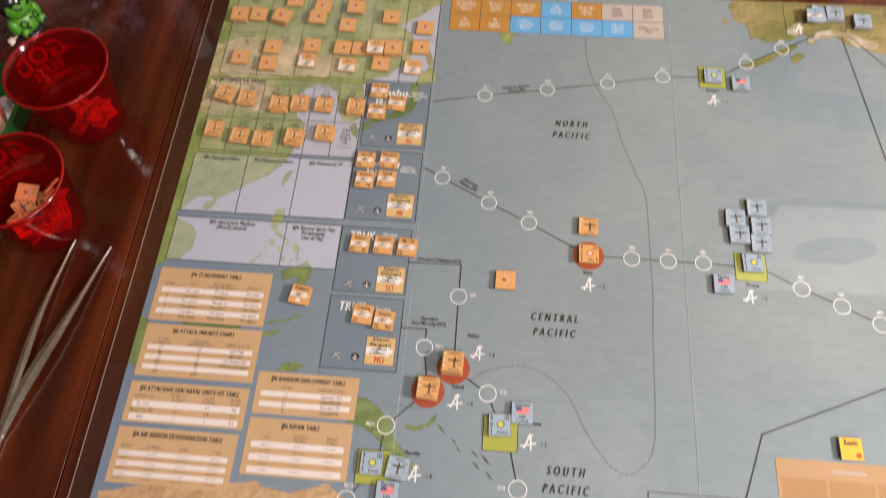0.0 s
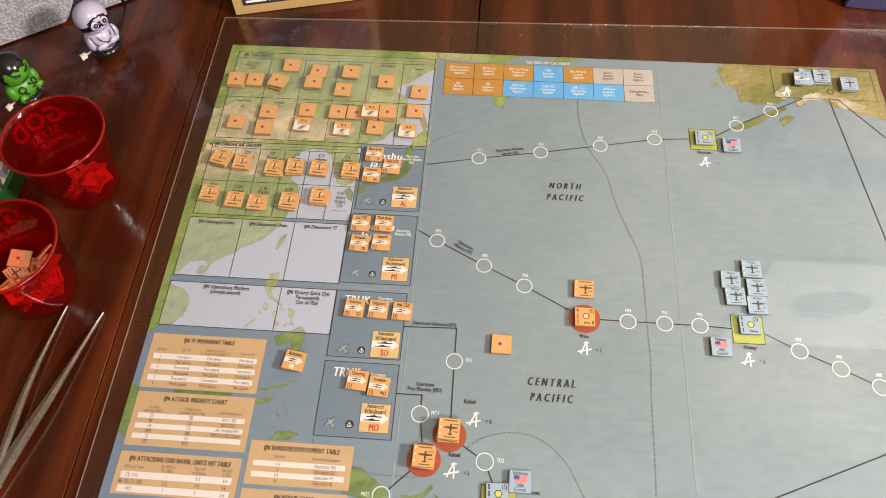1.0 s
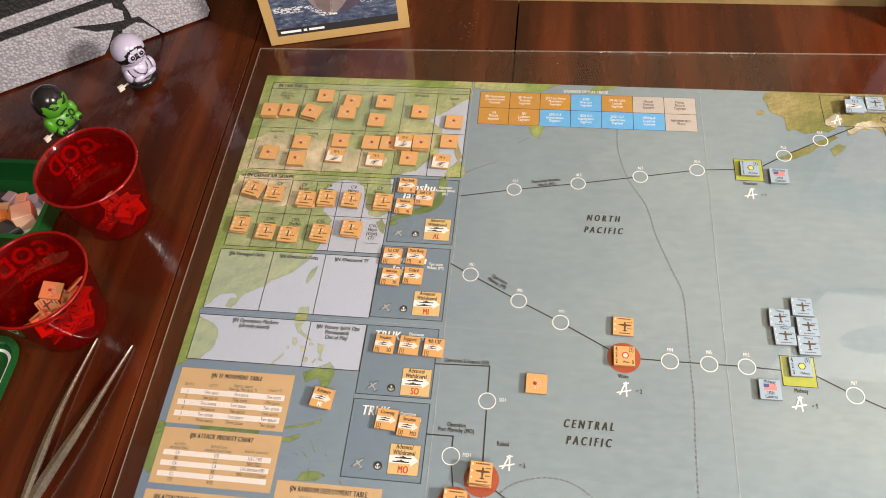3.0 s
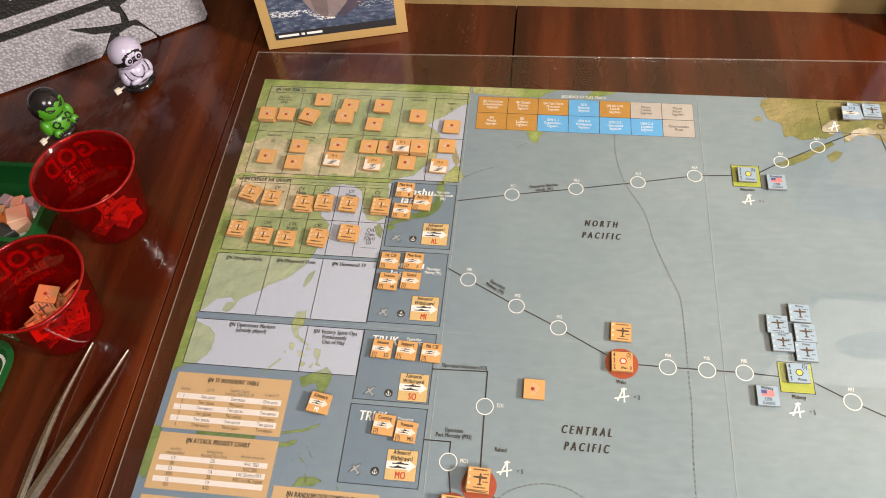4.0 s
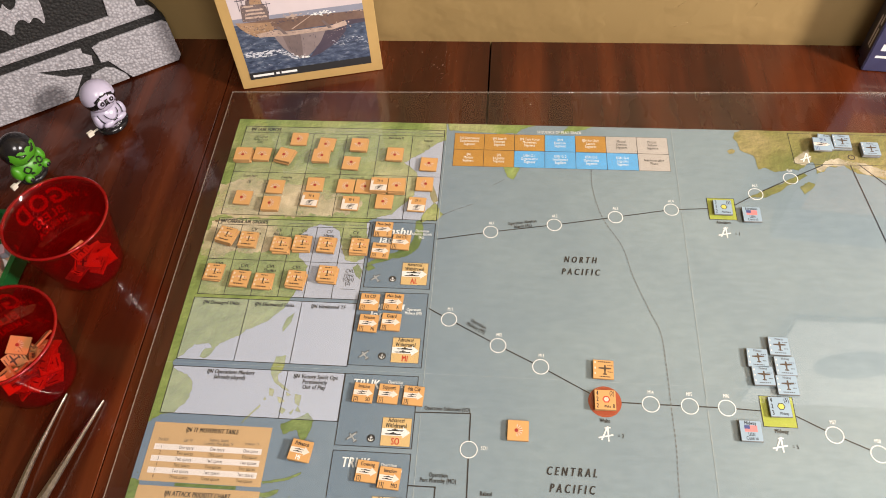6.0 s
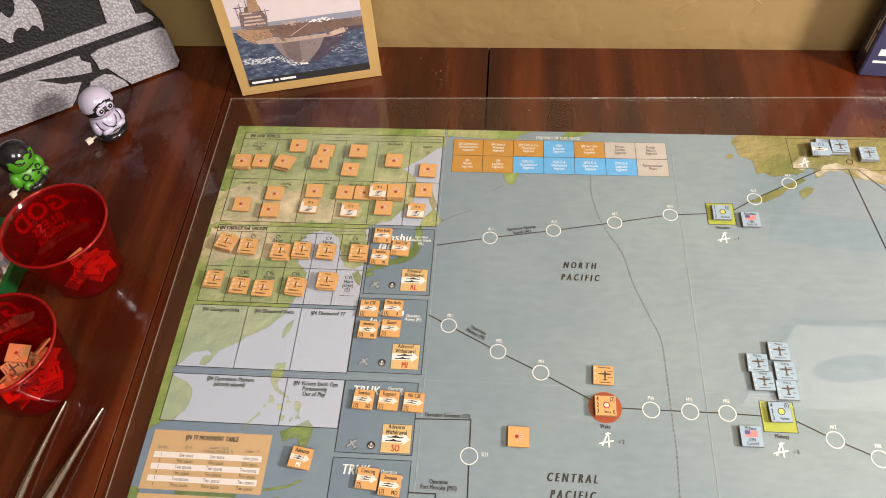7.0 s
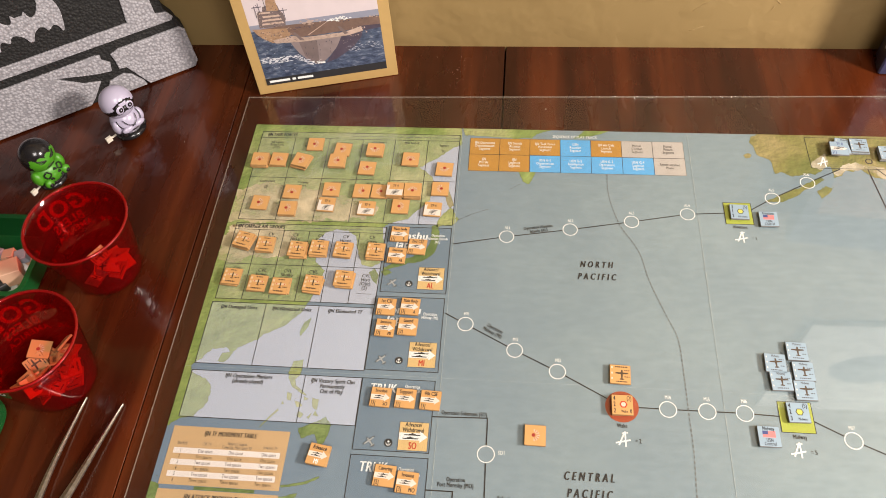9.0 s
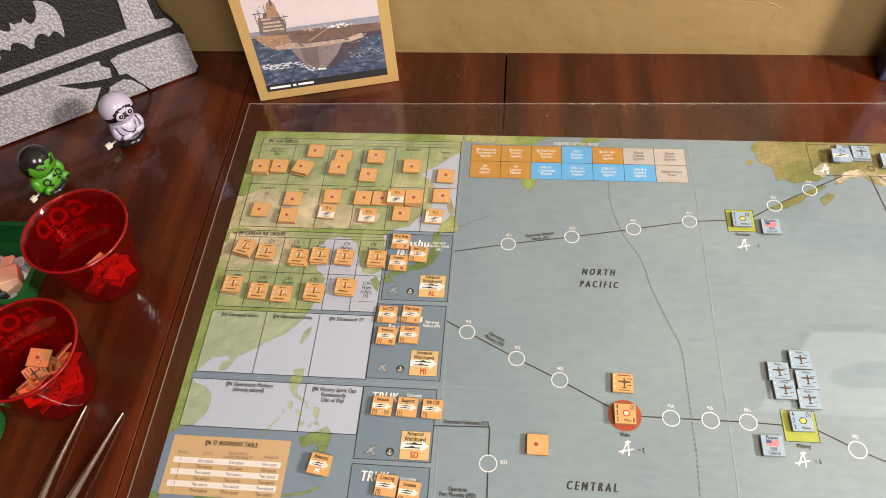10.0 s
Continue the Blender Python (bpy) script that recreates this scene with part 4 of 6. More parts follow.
def make_task_force():
    t = counter_block("task_force_counter", "orange cardboard counter with warship outlines on a white arrow", COUNTER_ORANGE, CARD_EDGE_TAN, "orange counters")
    part("arrow", flat([(-7.6, 5.4), (-6.4, 3.4), (-5.2, 5.4), (-5.2, -0.4), (7.6, -0.4), (7.6, -7.2), (-7.6, -7.2)], z=ZC), CREAM, t)
    part("ship_silhouette", ships(1.0, -2.3, 7.0, ZD), INK, t)
    part("ship_silhouette", ships(0, -5.3, 7.0, ZD), INK, t)
    text("TF 4", 0.5, 3.6, 3.6, INK, t, z=ZD, bold=0.03)
    return t


def make_air_group():
    t = counter_block("air_group_counter", "orange cardboard counter with a small plane and ratings", COUNTER_ORANGE, CARD_EDGE_TAN, "orange counters")
    wings = [(-4.4, 0.9), (0.6, 0.5), (5.4, 0.9), (5.2, 2.2), (0.6, 2.5), (-4.2, 2.2)]
    part("wings", flat(wings, z=ZC), PALE_ORANGE, t)
    part("wing_roundels", flat(disc(-2.9, 1.5, 0.6, 10), disc(4.1, 1.5, 0.6, 10), z=ZD), RED_INK, t)
    part("fuselage", flat([(0.0, 3.6), (1.0, 3.6), (1.15, 0.8), (0.8, -2.6), (0.3, -2.6), (-0.1, 0.8)], rect(-0.8, -2.5, 2.0, -1.8), z=ZD), PLANE_BROWN, t)
    small_print([(-2.4, 3.4, 6.0, 1.3), (2.8, 6.6, -1.3, 1.2), (-4.5, 4.5, -5.4, 1.7)], ZD, PLANE_BROWN, t)
    for y in (4.6, 0.4, -3.6):
        part("rating", flat(rect(-6.9, y - 1.1, -5.3, y + 1.1), z=ZD), PALE_ORANGE, t)
    return t


def make_operation(title, number, code):
    t = counter_block("operation_counter", "orange cardboard operation counter with a white arrow", COUNTER_ORANGE, CARD_EDGE_TAN, "orange counters")
    part("arrow", flat([(-7.5, 1.9), (3.2, 1.9), (3.2, 3.2), (7.4, -0.2), (3.2, -3.4), (3.2, -2.2), (-7.5, -2.2)], z=ZC), CREAM, t)
    part("ship_silhouette", ships(-1.2, -0.1, 7.5, ZD), INK, t)
    text(title, 0, 5.1, 4.1 if len(title) < 8 else 3.6, INK, t, z=ZD, bold=0.03)
    if number:
        text("[%s]" % number, -4.9, -5.4, 4.0, INK, t, z=ZD)
    if code:
        text(code, 4.4, -5.4, 4.0, INK, t, z=ZD)
    return t


def make_orange_plane():
    t = counter_block("plane_counter", "orange cardboard counter with a dark plane", COUNTER_ORANGE, CARD_EDGE_TAN, "orange counters")
    part("aircraft_sign", aircraft(1.2, -0.5, 10.0, ZC), PLANE_BROWN, t)
    small_print([(-4, 5.5, 6.2, 1.3), (3, 7.0, 3.4, 0.9), (3.2, 7.0, -2.0, 1.0), (-3, 5.5, -6.2, 1.2)], ZD, PLANE_BROWN, t)
    for y in (5.6, 0.8, -3.6):
        part("rating", flat(rect(-6.8, y - 0.8, -5.8, y + 0.8), z=ZD), CREAM, t)
    return t


def make_base(orange, a, b, c, right, place):
    if orange:
        t = counter_block("base_counter", "orange cardboard base counter with a red hexagon", COUNTER_ORANGE, CARD_EDGE_TAN, "orange counters")
        ink, hexa = RED_INK, RAY_INK
    else:
        t = counter_block("base_counter", "light blue cardboard base counter with a yellow hexagon", COUNTER_BLUE, CARD_EDGE, "blue counters")
        ink, hexa = INK, YELLOW_INK
    part("hexagon", flat(disc(0.8, 0.3, 3.0, 6), z=ZC), INK if not orange else RED_INK, t)
    part("hexagon_field", flat(disc(0.8, 0.3, 2.0 if orange else 2.35, 6), z=ZD), hexa, t)
    for s, y in ((a, 5.0), (b, 0.2), (c, -5.0)):
        text(s, -5.8, y, 4.6, ink if not orange else INK, t, z=ZD, bold=0.03)
    text("(%s)" % right, 5.2, 5.2, 4.2, INK if orange else ink, t, z=ZD)
    text(place, 1.4 if orange else 2.2, -5.4, 2.7, INK, t, z=ZD)
    if orange:
        text("0", 6.2, -5.2, 4.2, INK, t, z=ZD)
    return t


def make_blue_plane(k):
    t = counter_block("plane_counter", "light blue cardboard counter with a brown plane", COUNTER_BLUE, CARD_EDGE, "blue counters")
    part("aircraft_sign", aircraft(0.4, -0.2, 9.6, ZC, (0, 4, 0, -3, 0)[k]), PLANE_BROWN, t)
    text("Midway", 0.4, 5.9, 2.6, INK_SOFT, t, z=ZD)
    small_print([(2.6, 6.6, 3.4 - 0.4 * k, 0.9), (3.4, 6.8, -2.4, 1.0), (-4.0, 4.6, -6.0, 1.1)], ZD, INK_SOFT, t)
    for y in (5.0, 0.4, -4.2):
        part("rating", flat(rect(-6.8, y - 0.7, -6.0, y + 0.7), z=ZD), CREAM, t)
    return t


def make_flag(place):
    t = counter_block("flag_counter", "light blue cardboard control counter with a red, white and blue flag", COUNTER_BLUE, CARD_EDGE, "blue counters")
    text(place, 0, 5.8, 3.6, INK, t, z=ZD)
    part("flag_field", flat(rect(-4.6, -0.8, 4.6, 4.2), z=ZC), FLAG_RED, t)
    part("flag_canton", flat(rect(-4.6, 1.4, -0.6, 4.2), z=ZD), FLAG_BLUE, t)
    text("USN", 0, -2.9, 3.4, INK, t, z=ZD)
    text("Control", 0, -5.8, 3.4, INK, t, z=ZD)
    return t


def make_blue_ship():
    t = counter_block("task_force_counter", "light blue cardboard task force counter with a ship", COUNTER_BLUE, CARD_EDGE, "blue counters")
    part("arrow", flat([(-7.5, 1.7), (3.6, 1.7), (7.2, -0.2), (3.6, -2.2), (-7.5, -2.2)], z=ZC), CREAM, t)
    part("ship_silhouette", ships(-0.6, 0, 9, ZD), INK, t)
    text("TF 8", 1.0, 5.2, 4.0, FLAG_BLUE, t, z=ZD)
    text("[1]", -4.8, -5.2, 3.8, FLAG_BLUE, t, z=ZD)
    return t


def make_battle():
    t = counter_block("battle_counter", "yellow cardboard battle counter with a red burst", COUNTER_YELLOW, CARD_EDGE, "orange counters")
    text("Battle", 0, 4.2, 5.2, INK, t, z=ZD, bold=0.03)
    part("burst", flat(disc(4.4, -4.4, 2.0, 10), z=ZD), RED_INK, t)
    return t


def level(k):
    return SHEET_TOP + k * THICK * MM + 0.00002


def spot(x, y, rot=0.0, k=0):
    """A counter's place on the sheet, from map millimetres."""
    return pose((x + (x - 60) * 0.0022) * MM, (y + (y - 10) * 0.0022) * MM, level(k) + 0.00012 * k, 0, 0, rot)


def put(kind, x, y, rot=0.0, k=0):
    """Sets a copy of a counter on the sheet, or k counters up on a stack."""
    return copy_thing(kind, spot(x, y, rot, k))


def stack(kind, x, y, n, rot=0.0, seed=0, spread=0.7, base=0):
    rng = random.Random(seed)
    for k in range(n):
        top = k == n - 1
        put(kind, x if top else x + rng.uniform(-spread, spread), y if top else y + rng.uniform(-spread, spread), rot if top else rot + rng.uniform(-5, 5), base + k)


def retire(ob):
    """Takes away a pattern once its copies are set out."""
    for o in (*ob.children_recursive, ob):
        bpy.data.objects.remove(o)


sun, ship, air = make_sun(), make_task_force(), make_air_group()
for i, (x, y, n, r) in enumerate(((-193, 506, 3, 0), (-175, 508, 2, -3), (-143, 530, 1, -90), (-152, 506, 3, -104), (-115, 524, 1, -95), (-118, 508, 2, 88), (-83, 523, 2, 178), (-88, 501, 1, 177), (-47, 512, 2, -1), (-14, 502, 1, 177), (-183, 456, 1, -93),
                                  (-155, 470, 1, -2), (-155, 449, 2, -91), (-118, 474, 1, 0), (-89, 473, 1, 88), (-72, 473, 1, 88), (-41, 473, 3, 0), (-51, 456, 1, -92), (-16, 478, 1, 89))):
    stack(sun, x, y, n, r, i, 3.0 if r == -104 else 1.0)
for i, (x, y, n, r) in enumerate(((-120, 456, 1, -3), (-82, 453, 1, -2), (-21, 454, 1, -3), (-57.5, 473, 3, -1))):
    stack(ship, x, y, n, r, 40 + i)
for i, (x, y, n, r) in enumerate(((-187, 411, 3, -14), (-167, 408, 2, -4), (-137, 404, 2, -4), (-118, 406, 2, -3), (-96, 405, 2, -4), (-67, 405, 2, -3), (-189, 373, 2, -3), (-165, 367, 2, -4), (-145, 365, 2, -3), (-117, 369, 2, -4), (-91, 375, 2, -3))):
    stack(air, x, y, n, r, 60 + i, 1.6)
for title, num, code, x, y, r in (("Main Body", "3", "B", -48, 425, -2), ("Invasion", "2", "AL", -48, 402, -3), ("2nd CSF", "3", "", -31, 412, -4), ("1st CSF", "2", "", -51, 350, -2), ("Main Body", "3", "A", -31, 351, -3),
                                  ("Invasion", "7", "MI", -49.5, 330, -3), ("Guard", "2", "", -31, 332, -2), ("Invasion", "2", "SO", -45.5, 269, -3), ("Support", "1", "", -26, 269, -3), ("4th CSF", "3", "", -6.5, 268.5, -3),
                                  ("Covering", "2", "", -35, 208, -4)):
    o = make_operation(title, num, code)
    o.matrix_basis = spot(x, y, r)
o = make_operation("Invasion", "3", "MO")
o.matrix_basis = spot(-18, 204, -4, 0.06)
adv = make_operation("Advance", "", "")
text("MI", 0, -5.4, 4.6, WHITE, adv, z=ZD, bold=0.03)
stack(adv, -86, 220, 2, -9, 5)
plane, wake_base = make_orange_plane(), make_base(True, "4", "2", "2", "2", "Wake")
put(plane, 139, 298, -2)
put(sun, 139, 272.5, 1, 0)
put(wake_base, 139, 272, 0, 1)
put(sun, 74, 245, -91)
stack(plane, 38, 173, 4, -2, 7)
stack(plane, 21, 152.5, 3, -2, 8)
for k, (x, y, r) in enumerate(((276, 325, -1), (258, 314, -2), (278, 308, 0), (260, 299, 1), (276.5, 292, 0))):
    o = make_blue_plane(k)
    o.matrix_basis = spot(x, y, r)
for a, b, c, d, place, x, y, r in (("4", "2", "3", "5", "Midway", 268, 274, 1), ("3", "1", "2", "5", "Aleutians", 251, 461, -1), ("0", "0", "1", "5", "Solomons", 75, 130, 2), ("3", "1", "1", "4", "Moresby", -14, 96, 0)):
    o = make_base(False, a, b, c, d, place)
    o.matrix_basis = spot(x, y, r)
for place, x, y, r in (("Midway", 244, 254, 0), ("Aleutians", 275, 454, 0), ("Solomons", 91, 140, 0), ("Moresby", -0.5, 76.5, 0)):
    o = make_flag(place)
    o.matrix_basis = spot(x, y, r)
blue_plane, blue_ship = make_blue_plane(0), make_blue_ship()
put(blue_plane, 5, 94, -8)
put(blue_plane, 356, 543, -12)
put(blue_plane, 352, 538, 5, 1)
put(blue_ship, 349.5, 535.5, -3, 2)
stack(blue_plane, 369, 541.5, 2, -2, 15)
stack(blue_plane, 393, 533, 2, -1, 16)
make_battle().matrix_basis = spot(322, 132)

# ---- red cups with counters ----
CUP_R0, CUP_R1, CUP_H = 0.0285, 0.0415, 0.0690


def cup_radius(z):
    return CUP_R0 + (CUP_R1 - CUP_R0) * z / CUP_H


def wrapped_letters(body, size, angle, z0, material, parent):
    """Words printed round the outside of a cup, turned so that they read from outside."""
    me = letters(body, 0.03).copy()
    for v in me.vertices:
        z = z0 + v.co.y * size
        r = cup_radius(z) + 0.0004
        a = angle + v.co.x * size * 0.9 / r
        v.co = (r * math.cos(a), r * math.sin(a), z)
    me.materials.clear()
    me.materials.append(material)
    ob = new("cup_lettering", me)
    ob.parent = parent


def star(cx, cy, r):
    return [(cx + (r if i % 2 == 0 else r * 0.42) * math.sin(math.pi * i / 5), cy + (r if i % 2 == 0 else r * 0.42) * math.cos(math.pi * i / 5)) for i in range(10)]


def make_cup(x, y, turn):
    t = thing("plastic_cup", "clear red plastic cup holding loose counters on the table", "cup", pose(x, y, 0.0, 0, 0, turn), "red cups")
    w = 0.0011
    prof = [(0.0, 0.0012), (CUP_R0 - 0.003, 0.0010), (CUP_R0 - 0.001, 0.0), (CUP_R0, 0.0006)]
    prof += [(cup_radius(CUP_H * k / 10), CUP_H * k / 10) for k in range(1, 11)]
    prof += [(CUP_R1 + 0.0012, CUP_H + 0.0004), (CUP_R1 + 0.0013, CUP_H + 0.0016), (CUP_R1 - 0.0002, CUP_H + 0.0020), (CUP_R1 - w, CUP_H)]
    part("cup_wall", lathe(prof, 72), RED_CUP, t, smooth=True)
    m = lathe([(CUP_R1 + 0.0004, CUP_H), (CUP_R1 + 0.0016, CUP_H + 0.0004), (CUP_R1 + 0.0016, CUP_H + 0.0016), (CUP_R1 + 0.0004, CUP_H + 0.0022), (CUP_R1 - 0.0008, CUP_H + 0.0016), (CUP_R1 - 0.0008, CUP_H + 0.0004)], 72, True)
    part("rim", m, RED_RIM, t, "thick rolled red rim", smooth=True)
    wrapped_letters("GOD", 0.022, radians(180), 0.054, RED_LETTER, t)
    wrapped_letters("BLESS", 0.012, radians(180), 0.0395, RED_LETTER, t)
    wrapped_letters("AMERICA", 0.0085, radians(180), 0.030, RED_LETTER, t)
    for a in (105, 118, 128, 232, 243, 256):
        for z in (0.030, 0.052):
            bm = bmesh.new()
            vs = []
            for u, v in star(0, 0, 0.0042):
                r = cup_radius(z + v) + 0.0004
                vs.append(bm.verts.new((r * math.cos(radians(a + z * 300) + u / r), r * math.sin(radians(a + z * 300) + u / r), z + v)))
            c = bm.verts.new((cup_radius(z) * math.cos(radians(a + z * 300)) * 1.012, cup_radius(z) * math.sin(radians(a + z * 300)) * 1.012, z))
            for i in range(10):
                bm.faces.new((vs[i], vs[(i + 1) % 10], c))
            part("star", bm, RED_LETTER, t)
    return t


RED_RIM = cup_plastic("red_rim_plastic", (0.86, 0.09, 0.08), (0.55, 0.008, 0.010), 0.28)
RED_LETTER = cup_plastic("red_letter_ink", (0.96, 0.34, 0.32), (0.70, 0.024, 0.020), 0.34)
CUP_A, CUP_B = (-0.3045, 0.3795), (-0.3080, 0.2715)
make_cup(*CUP_A, -38)
make_cup(*CUP_B, -46)


def fill_cup(centre, seed, n, kinds, heap):
    """Loose counters tumbled on the bottom of a cup."""
    rng = random.Random(seed)
    for i in range(n):
        z = 0.003 + heap * i / n
        reach = max(0.002, cup_radius(z) - 0.0135)
        a = rng.uniform(0, 6.28)
        r = reach * math.sqrt(rng.random())
        tilt = min(52, 8 + z * 1400)
        copy_thing(kinds[i % len(kinds)], pose(centre[0] + r * math.cos(a), centre[1] + r * math.sin(a), z, rng.uniform(-tilt, tilt), rng.uniform(-tilt, tilt), rng.uniform(0, 360)))


fill_cup(CUP_A, 3, 10, [sun, blue_ship, air, sun, plane], 0.008)
fill_cup(CUP_B, 5, 38, [sun, air, plane, blue_plane, sun, air, plane, air, adv, sun], 0.030)
for o in (sun, ship, air, adv, plane, wake_base, blue_plane, blue_ship):
    retire(o)


# ---- wind-up toys: plain one-piece figures ----
def ball(bm, centre, r, squash=(1, 1, 1), mat=0, u=24, v=16):
    n = len(bm.faces)
    bmesh.ops.create_uvsphere(bm, u_segments=u, v_segments=v, radius=r, matrix=Matrix.Translation(centre) @ Matrix.Diagonal((*squash, 1)))
    bm.faces.ensure_lookup_table()
    for f in bm.faces[n:]:
        f.material_index = mat
        f.smooth = True


def block(bm, x0, y0, z0, x1, y1, z1, mat, turn=0.0):
    n = len(bm.faces)
    c = Matrix.Rotation(radians(turn), 4, "Z") @ Matrix.Translation(((x0 + x1) / 2, (y0 + y1) / 2, (z0 + z1) / 2))
    bmesh.ops.create_cube(bm, size=1, matrix=c @ Matrix.Diagonal((x1 - x0, y1 - y0, z1 - z0, 1)))
    bm.faces.ensure_lookup_table()
    for f in bm.faces[n:]:
        f.material_index = mat


def paint(bm, centre, test, mat):
    for f in bm.faces:
        if test(f.calc_center_median() - Vector(centre)):
            f.material_index = mat


TOY_WHITE = plain("lilac_white_plastic", (0.42, 0.385, 0.50), 0.25, vary=0.03)
TOY_BLACK = plain("black_plastic", (0.012, 0.011, 0.012), 0.18, vary=0.1)
TOY_GREEN = plain("bright_green_plastic", (0.060, 0.245, 0.012), 0.40, vary=0.05)
TOY_KEY = plain("ivory_plastic", (0.66, 0.60, 0.50), 0.35, vary=0.03)


def inked(bm, centre, radii, marks, r=0.0006, mat=1):
    """A painted line on a rounded body, through angles round it (0: front) and above its middle."""
    pts = []
    for az, el in smooth_line(marks, 5):
        a, e = radians(az - 90), radians(el)
        pts.append((centre[0] + radii[0] * math.cos(a) * math.cos(e), centre[1] + radii[1] * math.sin(a) * math.cos(e), centre[2] + radii[2] * math.sin(e)))
    tube(bm, pts, r, mat)


def joined_head(bm, head, at):
    bmesh.ops.translate(head, verts=head.verts, vec=at)
    me = bpy.data.meshes.new("head")
    head.to_mesh(me)
    head.free()
    bm.from_mesh(me)
    bpy.data.meshes.remove(me)


def winding_key(bm):
    block(bm, -0.0235, 0.002, 0.0085, -0.0165, 0.0035, 0.0100, 2)
    block(bm, -0.0290, 0.0014, 0.0062, -0.0225, 0.0042, 0.0124, 2)


def white_toy():
    bm = bmesh.new()
    ball(bm, (0, 0, 0.006), 0.0172, (1.0, 0.88, 0.36), 1)
    ball(bm, (0, 0, 0.0215), 0.0168, (1.0, 0.92, 0.95), 0, 32, 20)
    head = bmesh.new()
    ball(head, (0, 0, 0), 0.0176, (1.0, 0.95, 1.0), 0, 72, 56)
    paint(head, (0, 0, 0), lambda p: p.y < 0.0015 and -0.0034 < p.z + 18 * p.x ** 2 < 0.0044, 1)
    paint(head, (0, 0, 0), lambda p: p.y < -0.004 and 0.0078 < p.z + 34 * p.x ** 2 < 0.0096 and abs(p.x) < 0.0108, 1)
    joined_head(bm, head, (0, -0.001, 0.0480))
    for x in (-0.0055, 0.0055):
        ball(bm, (x, -0.0152, 0.0486), 0.0061, (1, 0.42, 1.05), 1)
        ball(bm, (x, -0.0158, 0.0488), 0.0051, (1, 0.50, 1.05), 0)
        ball(bm, (x + 0.0004, -0.0179, 0.0494), 0.0025, (1, 0.42, 1.1), 1)
        ball(bm, (x + 0.0004, -0.0187, 0.0500), 0.0009, (1, 0.5, 1), 0, 8, 6)
    # folded arms, each a rounded roll with a dark outline and a dark fist
    for k in (-1, 1):
        ball(bm, (k * 0.0142, -0.005, 0.0225), 0.0062, (0.72, 0.95, 1.35), 0)
        ball(bm, (k * 0.0060, -0.0142, 0.0205), 0.0058, (1.35, 0.55, 0.62), 0)
        ball(bm, (k * 0.0118, -0.0130, 0.0162), 0.0034, (1, 0.8, 1), 1)
        inked(bm, (0, 0, 0.0215), (0.0176, 0.0172, 0.0166), [(k * 62, 38), (k * 40, 8), (k * 5, -12), (-k * 22, -8)])
        inked(bm, (0, 0, 0.0215), (0.0178, 0.0178, 0.0166), [(k * 34, 40), (k * 16, 18), (-k * 8, 6)], 0.0005)
    inked(bm, (0, 0, 0.0215), (0.0172, 0.0160, 0.0162), [(-58, -26), (-25, -38), (0, -41), (25, -38), (58, -26)])
    for z in (3, -6):
        inked(bm, (0, 0, 0.0215), (0.0185, 0.0170, 0.0166), [(-78, z + 4), (-66, z), (-56, z + 3)], 0.0005)
    winding_key(bm)
    ob = mesh_object("toy_figure", bm, [TOY_WHITE, TOY_BLACK, TOY_KEY])
    ob.matrix_world = pose(-0.3360, 0.5440, 0.0, 0, 0, 54) @ Matrix.Scale(0.92, 4)
    tagged(ob, "white plastic wind-up toy figure with a dark eye band", "toy")


def green_toy():
    bm = bmesh.new()
    ball(bm, (0, 0, 0.006), 0.0165, (1.0, 0.88, 0.36), 1)
    ball(bm, (0, 0, 0.0215), 0.0170, (1.05, 0.92, 0.95), 0, 32, 20)
    head = bmesh.new()
    ball(head, (0, 0, 0), 0.0186, (1.0, 0.97, 1.02), 0, 80, 60)
    paint(head, (0, 0, 0), lambda p: p.z > 0.0048 + 0.0030 * abs(math.sin(math.atan2(p.y, p.x) * 5.5)) - (0.017 if p.y > -0.0075 else 0.0), 1)
    joined_head(bm, head, (0, -0.001, 0.0470))
    hc, hr = (0, -0.001, 0.0470), (0.0187, 0.0182, 0.0190)
    for k in (-1, 1):
        inked(bm, hc, hr, [(k * 40, 16), (k * 22, 9), (k * 8, 4)], 0.0010)
        inked(bm, hc, hr, [(k * 34, 6), (k * 24, 2), (k * 14, 2)], 0.0006)
        ball(bm, (k * 0.0160, -0.003, 0.0240), 0.0072, (0.80, 0.98, 1.35), 0)
        ball(bm, (k * 0.0125, -0.0130, 0.0170), 0.0052, (1, 0.8, 1), 0)
        ball(bm, (k * 0.0128, -0.0165, 0.0165), 0.0026, (1, 0.6, 1), 1)
        inked(bm, (0, 0, 0.0215), (0.0182, 0.0164, 0.0166), [(k * 30, 34), (k * 18, 18), (k * 34, 6), (k * 44, 22), (k * 30, 34)], 0.0009)
        inked(bm, (0, 0, 0.0215), (0.0182, 0.0164, 0.0166), [(k * 50, -14), (k * 24, -30), (0, -34)], 0.0011)
    inked(bm, hc, hr, [(-18, -26), (0, -22), (18, -26)], 0.0008)
    for u, e in ((-28, -4), (8, 4), (0, 24), (40, -30), (-44, -32), (16, -18)):
        inked(bm, (0, 0, 0.0215), (0.0180, 0.0160, 0.0164), [(u, e), (u + 7, e + 4), (u + 10, e - 5)], 0.0011)
    winding_key(bm)
    ob = mesh_object("toy_figure", bm, [TOY_GREEN, TOY_BLACK, TOY_KEY])
    ob.matrix_world = pose(-0.3930, 0.4770, 0.0, 0, 0, 68) @ Matrix.Scale(0.85, 4)
    tagged(ob, "bright green plastic wind-up toy figure with black hair on the table", "toy")


white_toy()
green_toy()

